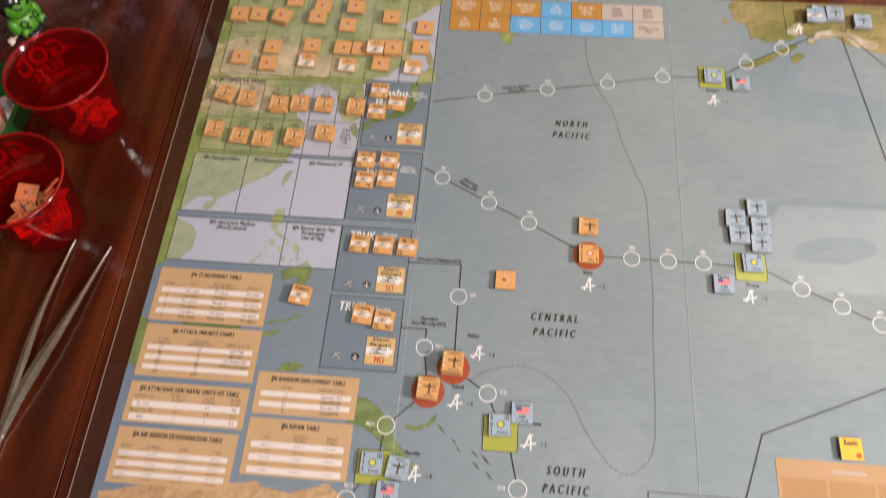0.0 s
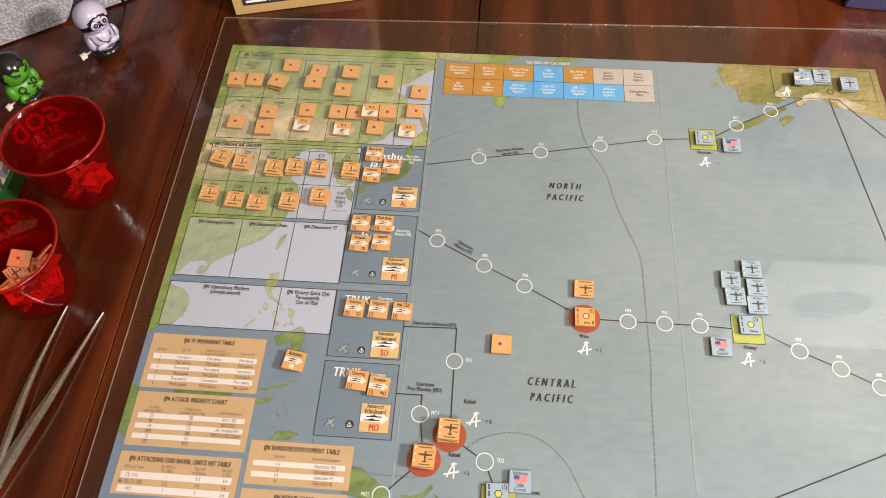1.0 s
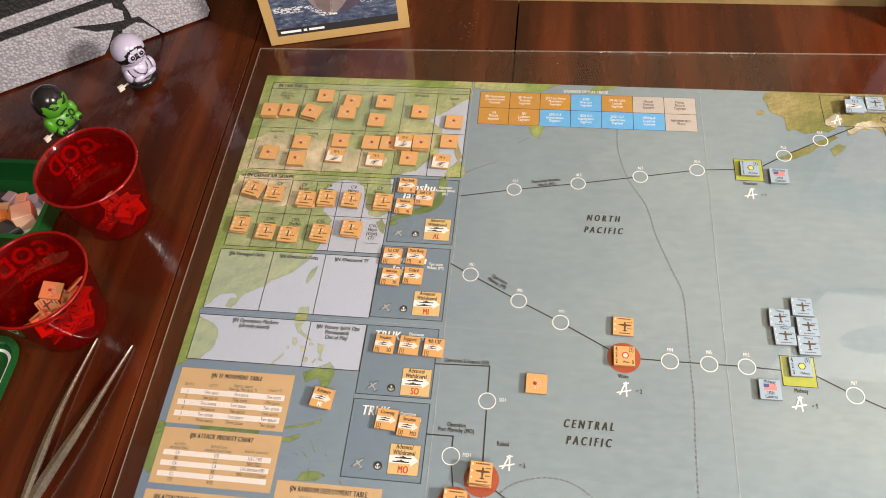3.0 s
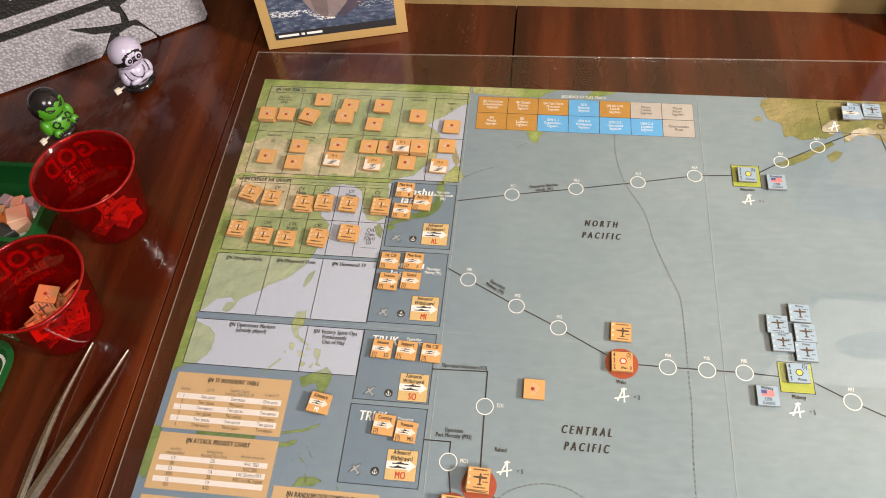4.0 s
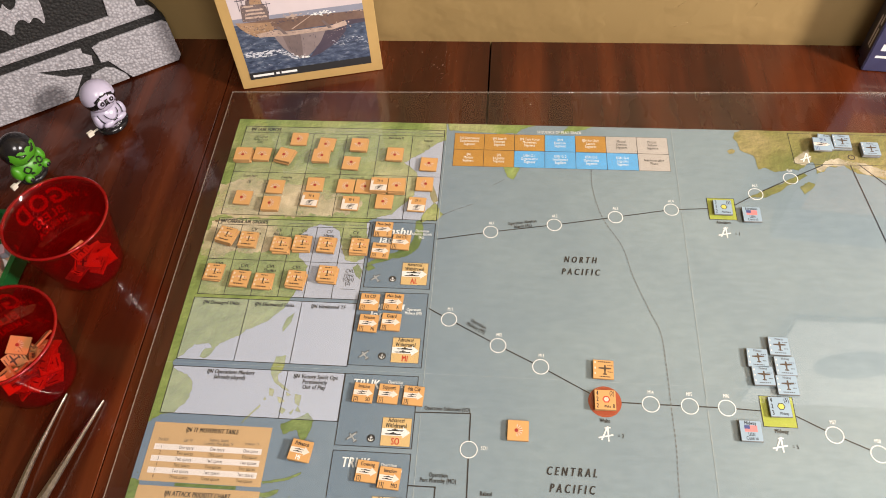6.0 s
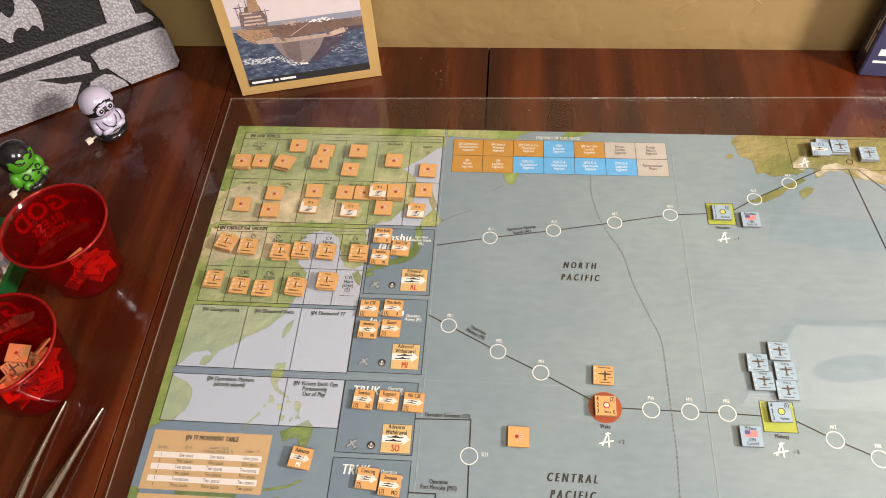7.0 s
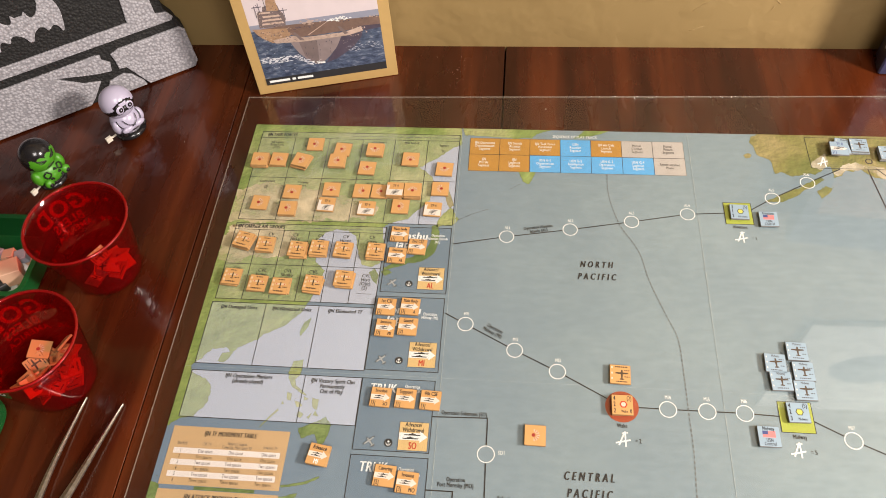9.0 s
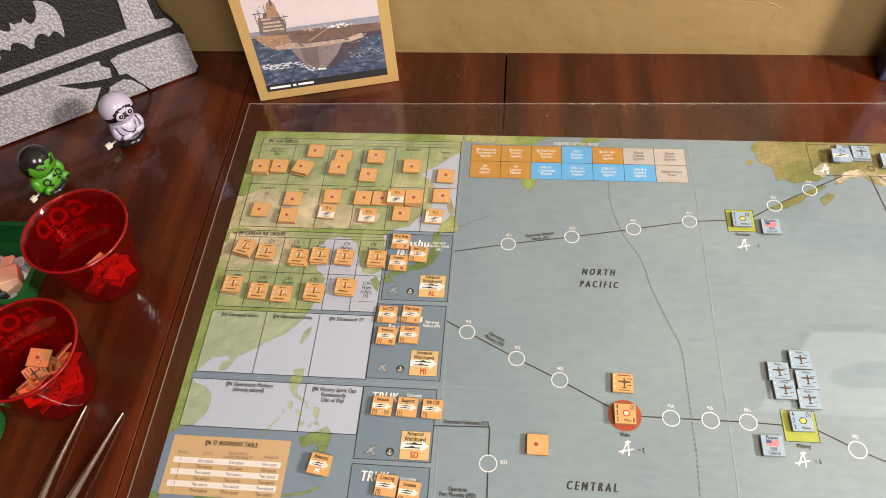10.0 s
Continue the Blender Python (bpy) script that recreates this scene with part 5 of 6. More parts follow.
# ---- paperback book standing against the wall ----
def upright(bm, pts, y, mat=0):
    """A flat patch on an upright face: points across and up in millimetres, y towards the back."""
    f = bm.faces.new([bm.verts.new((u * MM, y * MM, v * MM)) for u, v in pts])
    f.normal_update()
    if f.normal.y > 0:
        f.normal_flip()
    f.material_index = mat
    return f


def patch(pts, y):
    bm = bmesh.new()
    upright(bm, pts, y)
    bmesh.ops.triangulate(bm, faces=[f for f in bm.faces if len(f.verts) > 4])
    return bm


COVER_TAN = plain("tan_book_cover", (0.46, 0.30, 0.115), 0.35, vary=0.05)
PHOTO_SKY = plain("photo_sky_print", (0.60, 0.52, 0.54), 0.35, vary=0.06, scale=60)
HULL_GREY = plain("photo_hull_print", (0.235, 0.185, 0.185), 0.35, vary=0.15, scale=160)
HULL_MID = plain("photo_plating_print", (0.165, 0.125, 0.125), 0.35, vary=0.2, scale=160)
HULL_DARK = plain("photo_hull_shade_print", (0.070, 0.055, 0.080), 0.35, vary=0.25, scale=160)
GALLERY_TAN = plain("photo_gallery_print", (0.33, 0.205, 0.125), 0.35, vary=0.35, scale=250)
FAR_SEA = plain("photo_far_sea_print", (0.25, 0.26, 0.33), 0.35, vary=0.1)
DECK_BROWN = plain("photo_deck_print", (0.175, 0.11, 0.09), 0.35, vary=0.25, scale=200)
DECK_PALE = plain("photo_pale_print", (0.46, 0.34, 0.28), 0.35, vary=0.35, scale=250)


SPRAY_WHITE = plain("photo_spray_print", (0.60, 0.61, 0.66), 0.4, vary=0.15)


def photo_sea():
    m, nt, b = nodes_of("photo_sea_print")
    col = ramp(nt, noise_node(nt, mapping(nt, 1, 1, 2.6), 110, 6, 0.65), [(0.35, (0.020, 0.028, 0.060)), (0.55, (0.075, 0.100, 0.160)), (0.75, (0.36, 0.37, 0.42))])
    nt.links.new(col, b.inputs["Base Color"])
    b.inputs["Roughness"].default_value = 0.35
    return m


def build_book():
    t = thing("paperback_book", "tan paperback book with aircraft carrier photo, standing upright", "book", pose(-0.2150, 0.6015, 0.0, -2.5, 0, 13.3))
    W, H, D = 145.4, 228.0, 25.0
    part("front_cover", box_bm(0, 0, 0, W * MM, 0.0006, H * MM, 0.0002, 1), COVER_TAN, t)
    part("back_cover", box_bm(0, (D - 0.6) * MM, 0, W * MM, D * MM, H * MM, 0.0002, 1), COVER_TAN, t)
    part("spine", box_bm(-0.0006, 0, 0, 0, D * MM, H * MM, 0.0002, 1), COVER_TAN, t)
    part("page_block", box_bm(0.0002, 0.0006, 0.0008, (W - 1.5) * MM, (D - 0.6) * MM, (H - 1) * MM), PAPER, t)
    x0, x1, z0, z1 = 9.6, 134.6, 11.0, 150.0
    rng = random.Random(4)
    photo = part("cover_photo", patch(rect(x0, z0, x1, z1), -0.08), PHOTO_SKY, t, "colour photo of an aircraft carrier at sea")
    part("far_sea", patch([(x0, 74), (x1, 73), (x1, 83), (x0, 84)], -0.13), FAR_SEA, photo)
    part("photo_sea", patch([(x0, z0), (x1, z0), (x1, 76), (x0, 77)], -0.16), photo_sea(), photo)

    def flecks(name, n, material, y, place, long=3.0, high=0.9):
        """Uneven little dabs of print too small to tell apart."""
        bm = bmesh.new()
        for i in range(n):
            u, v = place(rng)
            a, b = rng.uniform(0.3, 1.0) * long / 2, rng.uniform(0.35, 1.0) * high / 2
            u = max(x0 + a, min(u, x1 - a))
            upright(bm, [(u + a * math.cos(k) * rng.uniform(0.6, 1.0), v + b * math.sin(k) * rng.uniform(0.6, 1.0)) for k in (0.2, 1.1, 2.0, 3.1, 4.0, 5.2)], y - 0.0004 * i)
        tagged(part(name, bm, material, photo), kind="stuff")

    # hull: lit flank, shaded flank, stem
    part("hull", patch([(44, 60), (97, 60), (87.3, 45.2), (79, 36), (70, 28.5), (64, 29.5), (58, 34), (50, 45), (46, 54)], -0.22), HULL_GREY, photo, "pale grey lit flank of the ship")
    part("hull_plating", patch([(52, 60), (70, 60), (69, 44), (67, 29), (62, 31), (55, 41)], -0.235), HULL_MID, photo)
    part("hull_shade", patch([(96, 60.5), (116.5, 61), (114, 54), (107, 46), (99, 39.7), (86, 32), (73.9, 28.4), (80, 36), (88, 46)], -0.24), HULL_DARK, photo)
    flecks("hull_streaks", 26, HULL_DARK, -0.25, lambda r: (r.uniform(56, 84), r.uniform(38, 58)), 0.7, 5.0)
    flecks("hull_glints", 22, HULL_GREY, -0.26, lambda r: (r.uniform(94, 112), r.uniform(42, 58)), 2.0, 1.2)
    # flight deck and its galleries
    part("flight_deck", patch([(20, 79), (46, 79.5), (83, 78), (x1, 75), (x1, 65.7), (118, 65), (103, 64), (57, 63.5), (46, 68), (28, 70)], -0.27), DECK_BROWN, photo)
    part("gallery", patch([(11.3, 80), (25.4, 78), (44, 76), (46.5, 68), (38, 62), (27.3, 61.5), (19, 68), (15, 73)], -0.28), GALLERY_TAN, photo)
    part("deck_edge", patch([(28, 64.5), (48, 66.5), (58, 63), (97, 62.3), (106, 64), (115.6, 66.5), (116.5, 61), (102, 58), (57, 58), (30, 60.5)], -0.30), DECK_PALE, photo)
    part("stern_deck", patch([(112, 67), (x1, 66), (x1, 62), (118, 61)], -0.29), HULL_DARK, photo)
    for u in (54, 98):
        part("catapult_track", patch([(u, 60), (u + 4, 60.4), (u - 3, 70), (u - 5.5, 70)], -0.31), HULL_MID, photo)
    part("landing_line", patch([(62, 65), (64, 65), (84, 77), (83, 77)], -0.31), DECK_PALE, photo)
    flecks("gallery_clutter", 46, HULL_DARK, -0.33, lambda r: (r.uniform(16, 46), r.uniform(62, 76)), 2.2, 1.2)
    flecks("gallery_rails", 40, DECK_PALE, -0.36, lambda r: (r.uniform(14, 48), r.uniform(63, 78)), 3.4, 0.8)
    flecks("edge_shadow", 26, HULL_MID, -0.35, lambda r: (r.uniform(30, 116), 61 + r.uniform(-2, 1.6)), 3.0, 0.8)
    flecks("sponson_clutter", 26, DECK_PALE, -0.34, lambda r: (r.uniform(103, 120), r.uniform(56, 66)), 1.6, 2.2)
    # parked aircraft in three groups
    flecks("parked_aircraft", 34, DECK_PALE, -0.38, lambda r: (r.gauss(67, 5.5), r.gauss(79.5, 1.6)), 4.6, 2.0)
    flecks("parked_aircraft", 34, WHITE, -0.40, lambda r: (r.gauss(95, 6.5), r.gauss(78.5, 1.4)), 5.0, 1.6)
    flecks("aircraft_shadow", 26, HULL_DARK, -0.43, lambda r: (r.choice((53, 99, 118, 66)) + r.gauss(0, 3), r.choice((74.6, 75.6)) + r.gauss(0, 0.8)), 3.6, 1.3)
    flecks("parked_aircraft", 10, DECK_PALE, -0.45, lambda r: (r.uniform(122, 133), r.gauss(76.5, 0.8)), 4.0, 1.4)
    # island: stacked bridge decks, funnel, mast
    part("island_tower", patch([(19, 80), (20.5, 96), (22, 99), (26, 98), (27, 103), (33, 104), (41, 103), (42, 97), (44.5, 93), (45, 86), (44, 79)], -0.37), HULL_MID, photo, "bridge tower with stacked decks")
    for k, (a, b, v) in enumerate(((22, 43, 83), (23, 42, 87), (24.5, 41, 91), (22, 33, 95.5))):
        part("bridge_deck", patch([(a, v), (b, v - 0.5), (b - 0.6, v + 1.5), (a + 0.6, v + 2.0)], -0.41), DECK_PALE, photo)
    part("funnel", patch([(30, 98), (41, 97), (40, 108), (38, 115), (33, 114), (31, 108)], -0.40), GALLERY_TAN, photo)
    part("mast", patch([(35.4, 110), (37.2, 110), (36.8, 140), (35.8, 140)], -0.42), HULL_DARK, photo)
    for a, b, v in ((29, 41, 124), (31, 43, 131), (17, 26, 103), (40, 49, 96)):
        part("yard_arm", patch(rect(a, v, b, v + 0.8), -0.43), HULL_DARK, photo)
    for a, v in ((19, 98), (23, 101), (45, 92), (29, 106)):
        part("antenna", patch([(a, v - 6), (a + 0.6, v - 6), (a + 0.5, v + 7), (a + 0.1, v + 7)], -0.44), HULL_DARK, photo)
    flecks("tower_detail", 50, HULL_DARK, -0.46, lambda r: (r.uniform(20, 44), r.uniform(80, 112)), 2.0, 1.0)
    flecks("tower_detail", 34, DECK_PALE, -0.49, lambda r: (r.uniform(20, 43), r.uniform(80, 98)), 2.4, 0.8)
    # bow wave and wake
    flecks("bow_wave", 80, SPRAY_WHITE, -0.52, lambda r: (r.uniform(12, 42), 41 + r.gauss(0, 2.0)), 6.0, 1.6)
    flecks("bow_wave", 70, SPRAY_WHITE, -0.56, lambda r: (lambda q: (44 + 18 * q + r.gauss(0, 1.2), 43 - 13 * q + r.gauss(0, 1.2)))(r.random()), 3.6, 1.6)
    flecks("bow_wave", 40, WHITE, -0.60, lambda r: (r.gauss(69, 3.0), 29.3 + abs(r.gauss(0, 1.5))), 2.8, 1.5)
    flecks("wake_foam", 44, SPRAY_WHITE, -0.62, lambda r: (r.uniform(98, 134), 39 + r.uniform(-3, 8)), 5.0, 0.7)
    flecks("wake_foam", 30, SPRAY_WHITE, -0.64, lambda r: (r.uniform(12, 50), r.uniform(24, 58)), 3.0, 0.5)
    part("author_strip", patch([(x0, z0), (x1, z0), (x1, z0 + 9), (x0, z0 + 8.4)], -0.68), INK, photo)
    nb = bmesh.new()
    for a, b in ((13, 34), (36.5, 40), (42, 58)):
        upright(nb, rect(a, 13.8, b, 16.6), -0.72)
    tagged(part("name_bar", nb, WHITE, photo), kind="stuff")


build_book()

# ---- black and grey pebbled bag leaning at the wall ----
def pebbled(name, color, rough):
    m, nt, b = nodes_of(name)
    vec = mapping(nt, 1, 1, 1)
    v = nt.nodes.new("ShaderNodeTexVoronoi")
    v.feature = "F1"
    v.inputs["Scale"].default_value = 350
    nt.links.new(vec, v.inputs["Vector"])
    speck = ramp(nt, noise_node(nt, vec, 900, 2), [(0.25, tuple(c * 0.55 for c in color)), (0.42, color)])
    # shade in the gaps between pebbles is painted into the colour
    nt.links.new(mix(nt, 0.75, speck, ramp(nt, v.outputs["Distance"], [(0.25, color), (0.7, tuple(c * 0.5 for c in color))])), b.inputs["Base Color"])
    b.inputs["Roughness"].default_value = rough
    inv = ramp(nt, v.outputs["Distance"], [(0.0, (1, 1, 1)), (0.8, (0, 0, 0))])
    bump(nt, b, inv, 0.65, 0.0012)
    return m


BAG_GREY = pebbled("pebbled_grey_vinyl", (0.40, 0.385, 0.415), 0.60)
BAG_BLACK = pebbled("pebbled_black_vinyl", (0.012, 0.011, 0.011), 0.72)


def slab(pts, depth, front):
    """A raised flat piece on the bag's face, with softened edges."""
    bm = bmesh.new()
    f = upright(bm, pts, front)
    r = bmesh.ops.extrude_face_region(bm, geom=[f])
    vs = [g for g in r["geom"] if isinstance(g, bmesh.types.BMVert)]
    bmesh.ops.translate(bm, verts=vs, vec=(0, -depth * MM, 0))
    bmesh.ops.recalc_face_normals(bm, faces=bm.faces)
    es = [e for e in bm.edges if all(v in vs for v in e.verts)]
    bmesh.ops.bevel(bm, geom=es, offset=depth * 0.45 * MM, segments=3, profile=0.5, affect="EDGES")
    return bm


def build_bag():
    t = thing("storage_case", "black and grey pebbled vinyl case with raised cracked slabs", "case", pose(-0.2932, 0.6467, 0.0, -5, 0, 33.0))
    body = bmesh.new()
    outline = [(-420, 0.5), (-6, 0.5), (-1, 5), (-0.5, 50), (-3, 54), (-5, 62), (-12, 74), (-13, 96), (-10, 235), (-420, 240)]
    f = upright(body, outline, 0)
    r = bmesh.ops.extrude_face_region(body, geom=[f])
    vs = [g for g in r["geom"] if isinstance(g, bmesh.types.BMVert)]
    bmesh.ops.translate(body, verts=vs, vec=(0, 0.016, 0))
    bmesh.ops.recalc_face_normals(body, faces=body.faces)
    bmesh.ops.bevel(body, geom=[e for e in body.edges], offset=0.002, segments=2, profile=0.5, affect="EDGES")
    part("case_body", body, BAG_BLACK, t, "black pebbled case body")
    part("stone_slab", slab([(-79, 48), (-70, 51), (-5, 51), (-0.5, 46), (-0.3, 7), (-5, 1), (-56, 1), (-57, 3.6), (-70.5, 28.4), (-77.8, 29.4), (-77.8, 38.7)], 2.4, 0.2), BAG_GREY, t, "grey raised slab with rounded corner")
    part("stone_slab", slab([(-92, 20), (-76, 22.8), (-68.6, 18.8), (-60, 6.5), (-59, 1), (-104, 1)], 2.4, 0.2), BAG_GREY, t, "small grey raised slab between cracks")
    part("stone_slab", slab([(-420, 53), (-93, 52.4), (-88.6, 51), (-89.2, 45.9), (-82.5, 40), (-85.2, 30), (-101, 32.7), (-137, 43), (-116, 28), (-99.4, 23.3), (-112.6, 7.2), (-119.4, 1), (-420, 1)], 2.4, 0.2), BAG_GREY, t, "long grey raised slab split by a crack")
    part("border_strip", slab([(-420, 63.5), (-9.7, 60.5), (-6.6, 63.7), (-11.5, 71), (-21.8, 73), (-21.5, 92), (-19, 225), (-42, 225), (-47.3, 102), (-51, 73.8), (-420, 73.8)], 2.2, 0.2), BAG_GREY, t, "grey raised border strip")
    wing = [(-133.5, 115.2), (-130.7, 118.5), (-129.6, 114), (-126.8, 110.6), (-121.5, 113.9), (-117, 122), (-115.5, 130), (-108, 127), (-102.5, 119), (-101, 110), (-102, 102), (-105, 90.5), (-107.5, 88.4), (-109, 93.4), (-112.6, 96.8), (-118.8, 93), (-121.5, 97.5),
            (-126, 98.6), (-132, 94), (-135, 87.5)]
    wing = smooth_line(wing, 3)
    part("emblem", slab(wing + [(-274 - u, v) for u, v in reversed(wing)], 1.6, 0.2), BAG_GREY, t, "grey raised wing-shaped emblem")


build_bag()

# ---- dark blue box by the wall ----
def build_game_box():
    t = thing("game_box", "dark blue cardboard game box standing upright by the wall", "box", pose(0.4126, 0.6450, 0.0, 0, 0, -5))
    navy = plain("navy_box_print", (0.045, 0.045, 0.105), 0.35, vary=0.3, scale=60)
    dark = plain("dark_box_side_print", (0.020, 0.020, 0.045), 0.35, vary=0.3, scale=60)
    part("box_lid", box_bm(0, 0, 0, 0.225, 0.016, 0.295, 0.0008), navy, t)
    part("box_side", box_bm(-0.0012, 0.0005, 0.001, 0, 0.0160, 0.294, 0.0003), dark, t)
    part("box_base", box_bm(0.001, 0.0160, 0.001, 0.224, 0.029, 0.294, 0.0006), dark, t)
    silver = plain("silver_ink", (0.55, 0.53, 0.56), 0.35)
    for a, z0, z1 in ((4.0, 25, 48), (4.0, 52, 82), (9.0, 24, 60), (4.0, 86, 120)):
        bm = bmesh.new()
        f = bm.faces.new([bm.verts.new((-0.0014, y * MM, z * MM)) for y, z in ((a, z0), (a + 3.2, z0), (a + 3.2, z1), (a, z1))])
        part("side_title", bm, silver, t)
    part("front_title", patch(rect(8, 26, 60, 34), -0.1), WHITE, t)
    part("front_subtitle", patch(rect(6, 17, 66, 20), -0.1), WHITE, t)
    glow = plain("sunset_print", (0.42, 0.20, 0.10), 0.35, vary=0.5, scale=40)
    part("cover_picture", patch(rect(16, 60, 210, 230), -0.08), glow, t)


build_game_box()

# ---- green trays, cubes, tweezers ----
def rounded(x0, y0, x1, y1, r, n=6):
    out = []
    for cx, cy, a in ((x1 - r, y1 - r, 0), (x0 + r, y1 - r, 90), (x0 + r, y0 + r, 180), (x1 - r, y0 + r, 270)):
        for i in range(n + 1):
            t = radians(a + 90 * i / n)
            out.append((cx + r * math.cos(t), cy + r * math.sin(t)))
    return out


def tray_shell(x0, y0, x1, y1, r, h, wall, lip):
    """A moulded tray: floor, walls leaning out, and a rolled lip. Millimetres."""
    rings = [(4, 0.4), (1.2, 0.4), (0, 2), (-h * 0.10, h - 1), (-h * 0.10 - lip, h - 0.6), (-h * 0.10 - lip, h), (-h * 0.10 + wall, h), (wall, 2.2), (4.4, 2.0)]
    bm = bmesh.new()
    loops = []
    for inset, z in rings:
        loops.append([bm.verts.new((x * MM, y * MM, z * MM)) for x, y in rounded(x0 + inset, y0 + inset, x1 - inset, y1 - inset, max(1, r - inset))])
    for a, b in zip(loops, loops[1:]):
        for i in range(len(a)):
            j = (i + 1) % len(a)
            bm.faces.new((a[i], a[j], b[j], b[i]))
    bm.faces.new(loops[0][::-1])
    bm.faces.new(loops[-1])
    bmesh.ops.recalc_face_normals(bm, faces=bm.faces)
    return bm


def build_trays():
    t = thing("green_tray", "translucent green plastic tray full of small wooden cubes", "tray")
    part("tray_shell", tray_shell(-520, 338, -362, 412, 8, 26, 1.6, 3), GREEN_PLASTIC, t, smooth=False)
    lid = thing("green_tray", "green plastic tray with rounded corner and pale inner line, lying empty", "tray")
    part("tray_shell", tray_shell(-470, 120, -340, 246, 16, 9, 2.4, 3.2), GREEN_PLASTIC, lid)
    line = [(x, y) for x, y in rounded(-464, 126, -346, 240, 12)]
    bm = stroke(line, 2.4, 2.6, closed=True)
    part("inner_line", bm, WHITE, lid, "pale curved inner line")
    part("metal_rule", box_bm(-0.44, 0.205, 0.0026, -0.352, 0.216, 0.0034), STEEL, lid)


build_trays()
CUBE_COLORS = [plain("bare_wood_cube", (0.50, 0.33, 0.17), 0.6, vary=0.15), plain("white_cube", (0.70, 0.68, 0.66), 0.5, vary=0.03), plain("orange_cube", (0.62, 0.17, 0.035), 0.5, vary=0.06), plain("grey_cube", (0.30, 0.31, 0.35), 0.5, vary=0.06),
               plain("red_cube", (0.40, 0.035, 0.020), 0.5, vary=0.06), plain("black_cube", (0.03, 0.03, 0.03), 0.5, vary=0.06), plain("flesh_cube", (0.60, 0.36, 0.24), 0.55, vary=0.08)]


def build_cubes():
    rng = random.Random(11)
    i = 0
    for layer in range(2):
        for gx in range(11):
            for gy in range(4):
                if rng.random() < 0.22 + 0.25 * layer:
                    continue
                s = 0.0105 if i % 9 else 0.017
                c = CUBE_COLORS[rng.choice((0, 0, 1, 1, 2, 2, 3, 4, 5, 6, 6))]
                words = c.name.replace("_", " ")
                ob = mesh_object("wooden_cube", box_bm(-s / 2, -s / 2, 0, s / 2, s / 2, s * (0.8 if i % 3 else 1), 0.0005, 1), c)
                ob.matrix_world = pose(-0.498 + gx * 0.0120 + rng.uniform(-0.001, 0.001), 0.348 + gy * 0.0105 + rng.uniform(-0.001, 0.001), 0.0024 + layer * 0.0095, rng.uniform(-8, 8) * layer, rng.uniform(-8, 8) * layer, rng.uniform(0, 90))
                tagged(ob, "small " + words + " game piece lying in the tray", "game cube", "cubes in the tray")
                i += 1


build_cubes()


def blade(points, widths, rise, thick=0.0016):
    """A tapered steel strip through ground points, widest in the middle."""
    bm = bmesh.new()
    pts = smooth_line(points, 8)
    n = len(pts)
    rows = []
    for i, (x, y) in enumerate(pts):
        a, b = pts[max(i - 1, 0)], pts[min(i + 1, n - 1)]
        d = Vector((b[0] - a[0], b[1] - a[1])).normalized()
        s = Vector((-d.y, d.x))
        u = i / (n - 1)
        k = u * (len(widths) - 1)
        j = min(int(k), len(widths) - 2)
        w = (widths[j] + (widths[j + 1] - widths[j]) * (k - j)) / 2
        z = rise * math.sin(math.pi * u) + 0.0002
        rows.append([bm.verts.new((x + s.x * w * e, y + s.y * w * e, z + h)) for e, h in ((-1, 0), (1, 0.0), (1, thick), (0.0, thick * 1.35), (-1, thick))])
    for a, b in zip(rows, rows[1:]):
        for i in range(5):
            j = (i + 1) % 5
            bm.faces.new((a[i], a[j], b[j], b[i]))
    bm.faces.new(rows[0])
    bm.faces.new(rows[-1][::-1])
    bmesh.ops.recalc_face_normals(bm, faces=bm.faces)
    return bm


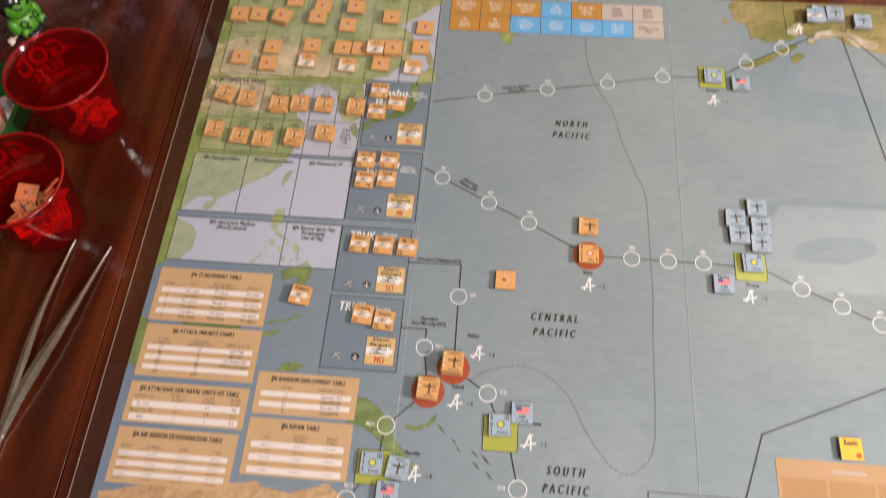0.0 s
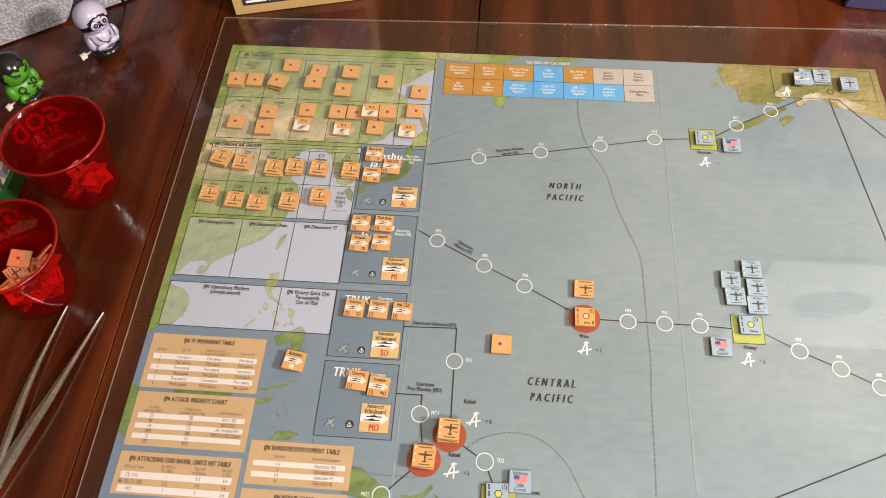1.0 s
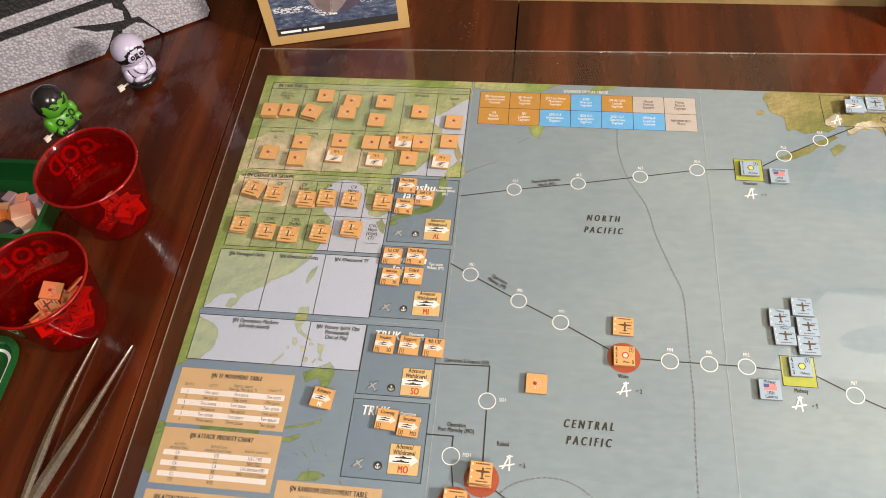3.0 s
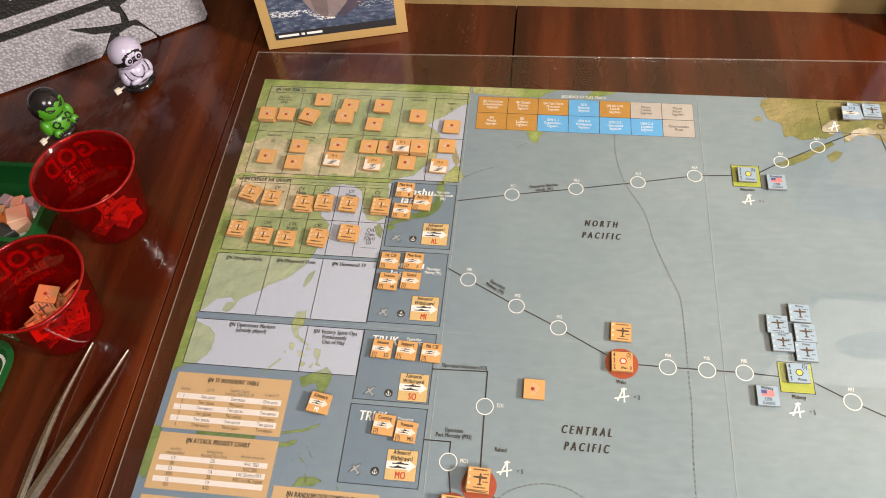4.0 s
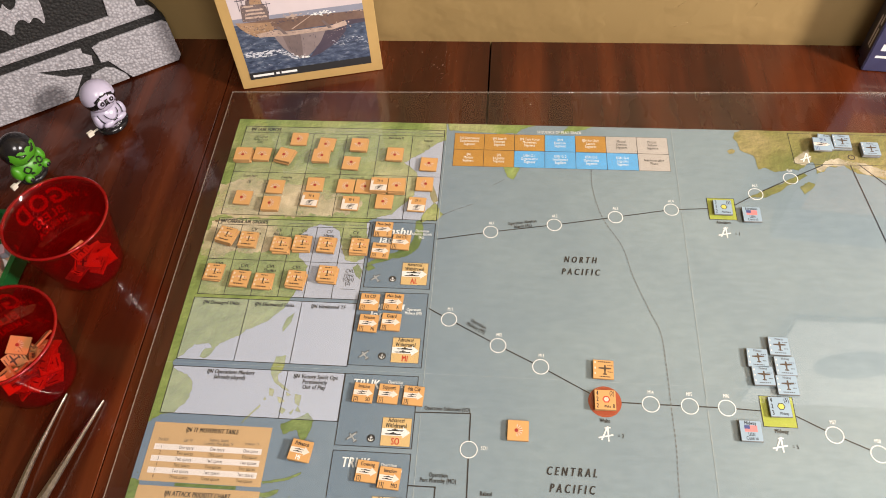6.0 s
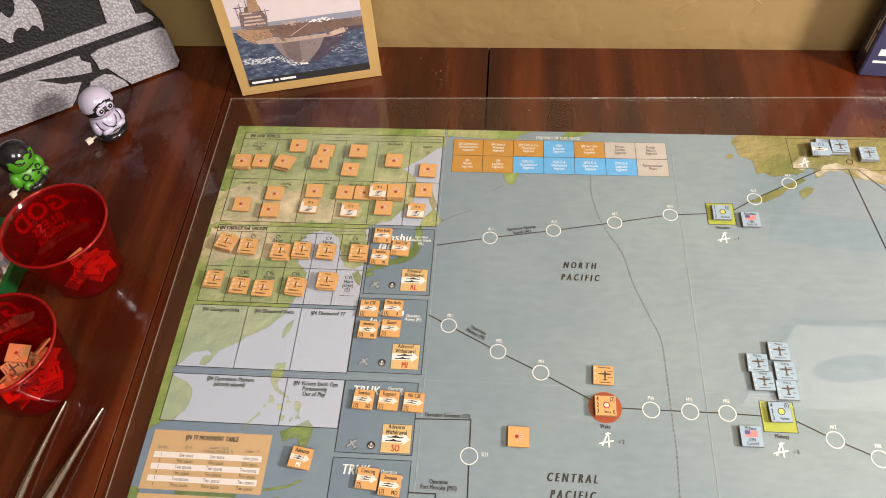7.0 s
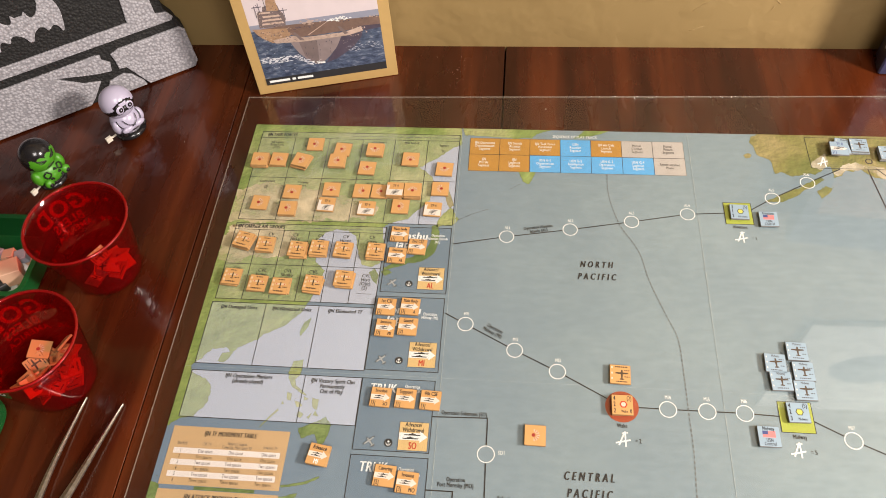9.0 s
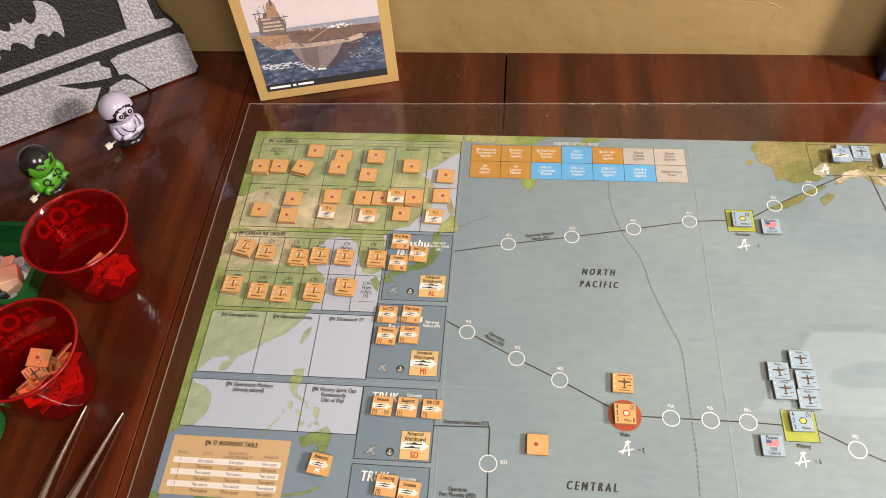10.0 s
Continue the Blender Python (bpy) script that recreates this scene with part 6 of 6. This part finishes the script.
def build_tweezers():
    t = thing("tweezers", "slender steel tweezers lying open on the table", "tweezers")
    part("blade", blade([(-0.2890, 0.092), (-0.2890, 0.150), (-0.2875, 0.200), (-0.2815, 0.2570)], (0.0046, 0.0056, 0.0066, 0.0048, 0.0026, 0.0008), 0.003), STEEL, t)
    part("blade", blade([(-0.2880, 0.092), (-0.2805, 0.130), (-0.2655, 0.185), (-0.2500, 0.2530)], (0.0046, 0.0076, 0.0094, 0.0074, 0.0036, 0.0008), 0.005), STEEL, t)
    part("joined_end", box_bm(-0.2925, 0.074, 0.0002, -0.2855, 0.096, 0.0036, 0.0008), STEEL, t)


build_tweezers()

# ---- unseen panel, added for the pale shape that the sheet mirrors ----
def build_reflected_panel():
    t = thing("wall_print", "unseen cream panel with a grey oval, added for its reflection", "picture", pose(0.540, 0.6838, 0.562, 0, 0, WALL_TURN))
    cream = plain("cream_panel_paint", (0.80, 0.76, 0.68), 0.5, vary=0.04, scale=30)
    part("mount", box_bm(0, -0.010, 0, 0.62, 0.0, 0.33, 0.002), cream, t)
    part("oval", patch([(150 + 72 * math.cos(2 * math.pi * i / 40), 150 + 55 * math.sin(2 * math.pi * i / 40)) for i in range(40)], -10.3), plain("grey_oval", (0.22, 0.22, 0.24), 0.5, scale=30), t)


build_reflected_panel()

def build_flecks():
    """Dust and pale scuffs on the varnish and on the sheet."""
    rng = random.Random(21)
    bm = bmesh.new()
    for k in range(46):
        if k < 30:
            x, y, z = rng.gauss(-12, 9), rng.gauss(640, 14), -0.66
        else:
            x, y, z = rng.uniform(-430, -250), rng.uniform(120, 640), -0.66
        l, a = rng.uniform(0.3, 1.6), rng.uniform(0, 3.14)
        c, d = math.cos(a) * l, math.sin(a) * l
        add_face(bm, [(x - c, y - d), (x + d * 0.12, y - c * 0.12), (x + c, y + d), (x - d * 0.12, y + c * 0.12)], z)
    tagged(mesh_object("scuff_marks", bm, plain("pale_scuff", (0.30, 0.22, 0.17), 0.6)), "fine pale scuffs in the dark varnish", "scuffs", kind="stuff")
    bm = bmesh.new()
    for k in range(34):
        x, y = (rng.uniform(-215, 400), rng.uniform(565, 600)) if k < 10 else (rng.uniform(-200, 400), rng.uniform(60, 560))
        r = rng.uniform(0.15, 0.40) if k else 0.9
        if k == 0:
            x, y = 81, 586
        add_face(bm, disc(x, y, r, 7), 1.83)
    tagged(mesh_object("dust_specks", bm, plain("dust", (0.30, 0.25, 0.20), 0.8)), "small specks of dust lying on the acrylic", "dust", kind="stuff")


build_flecks()
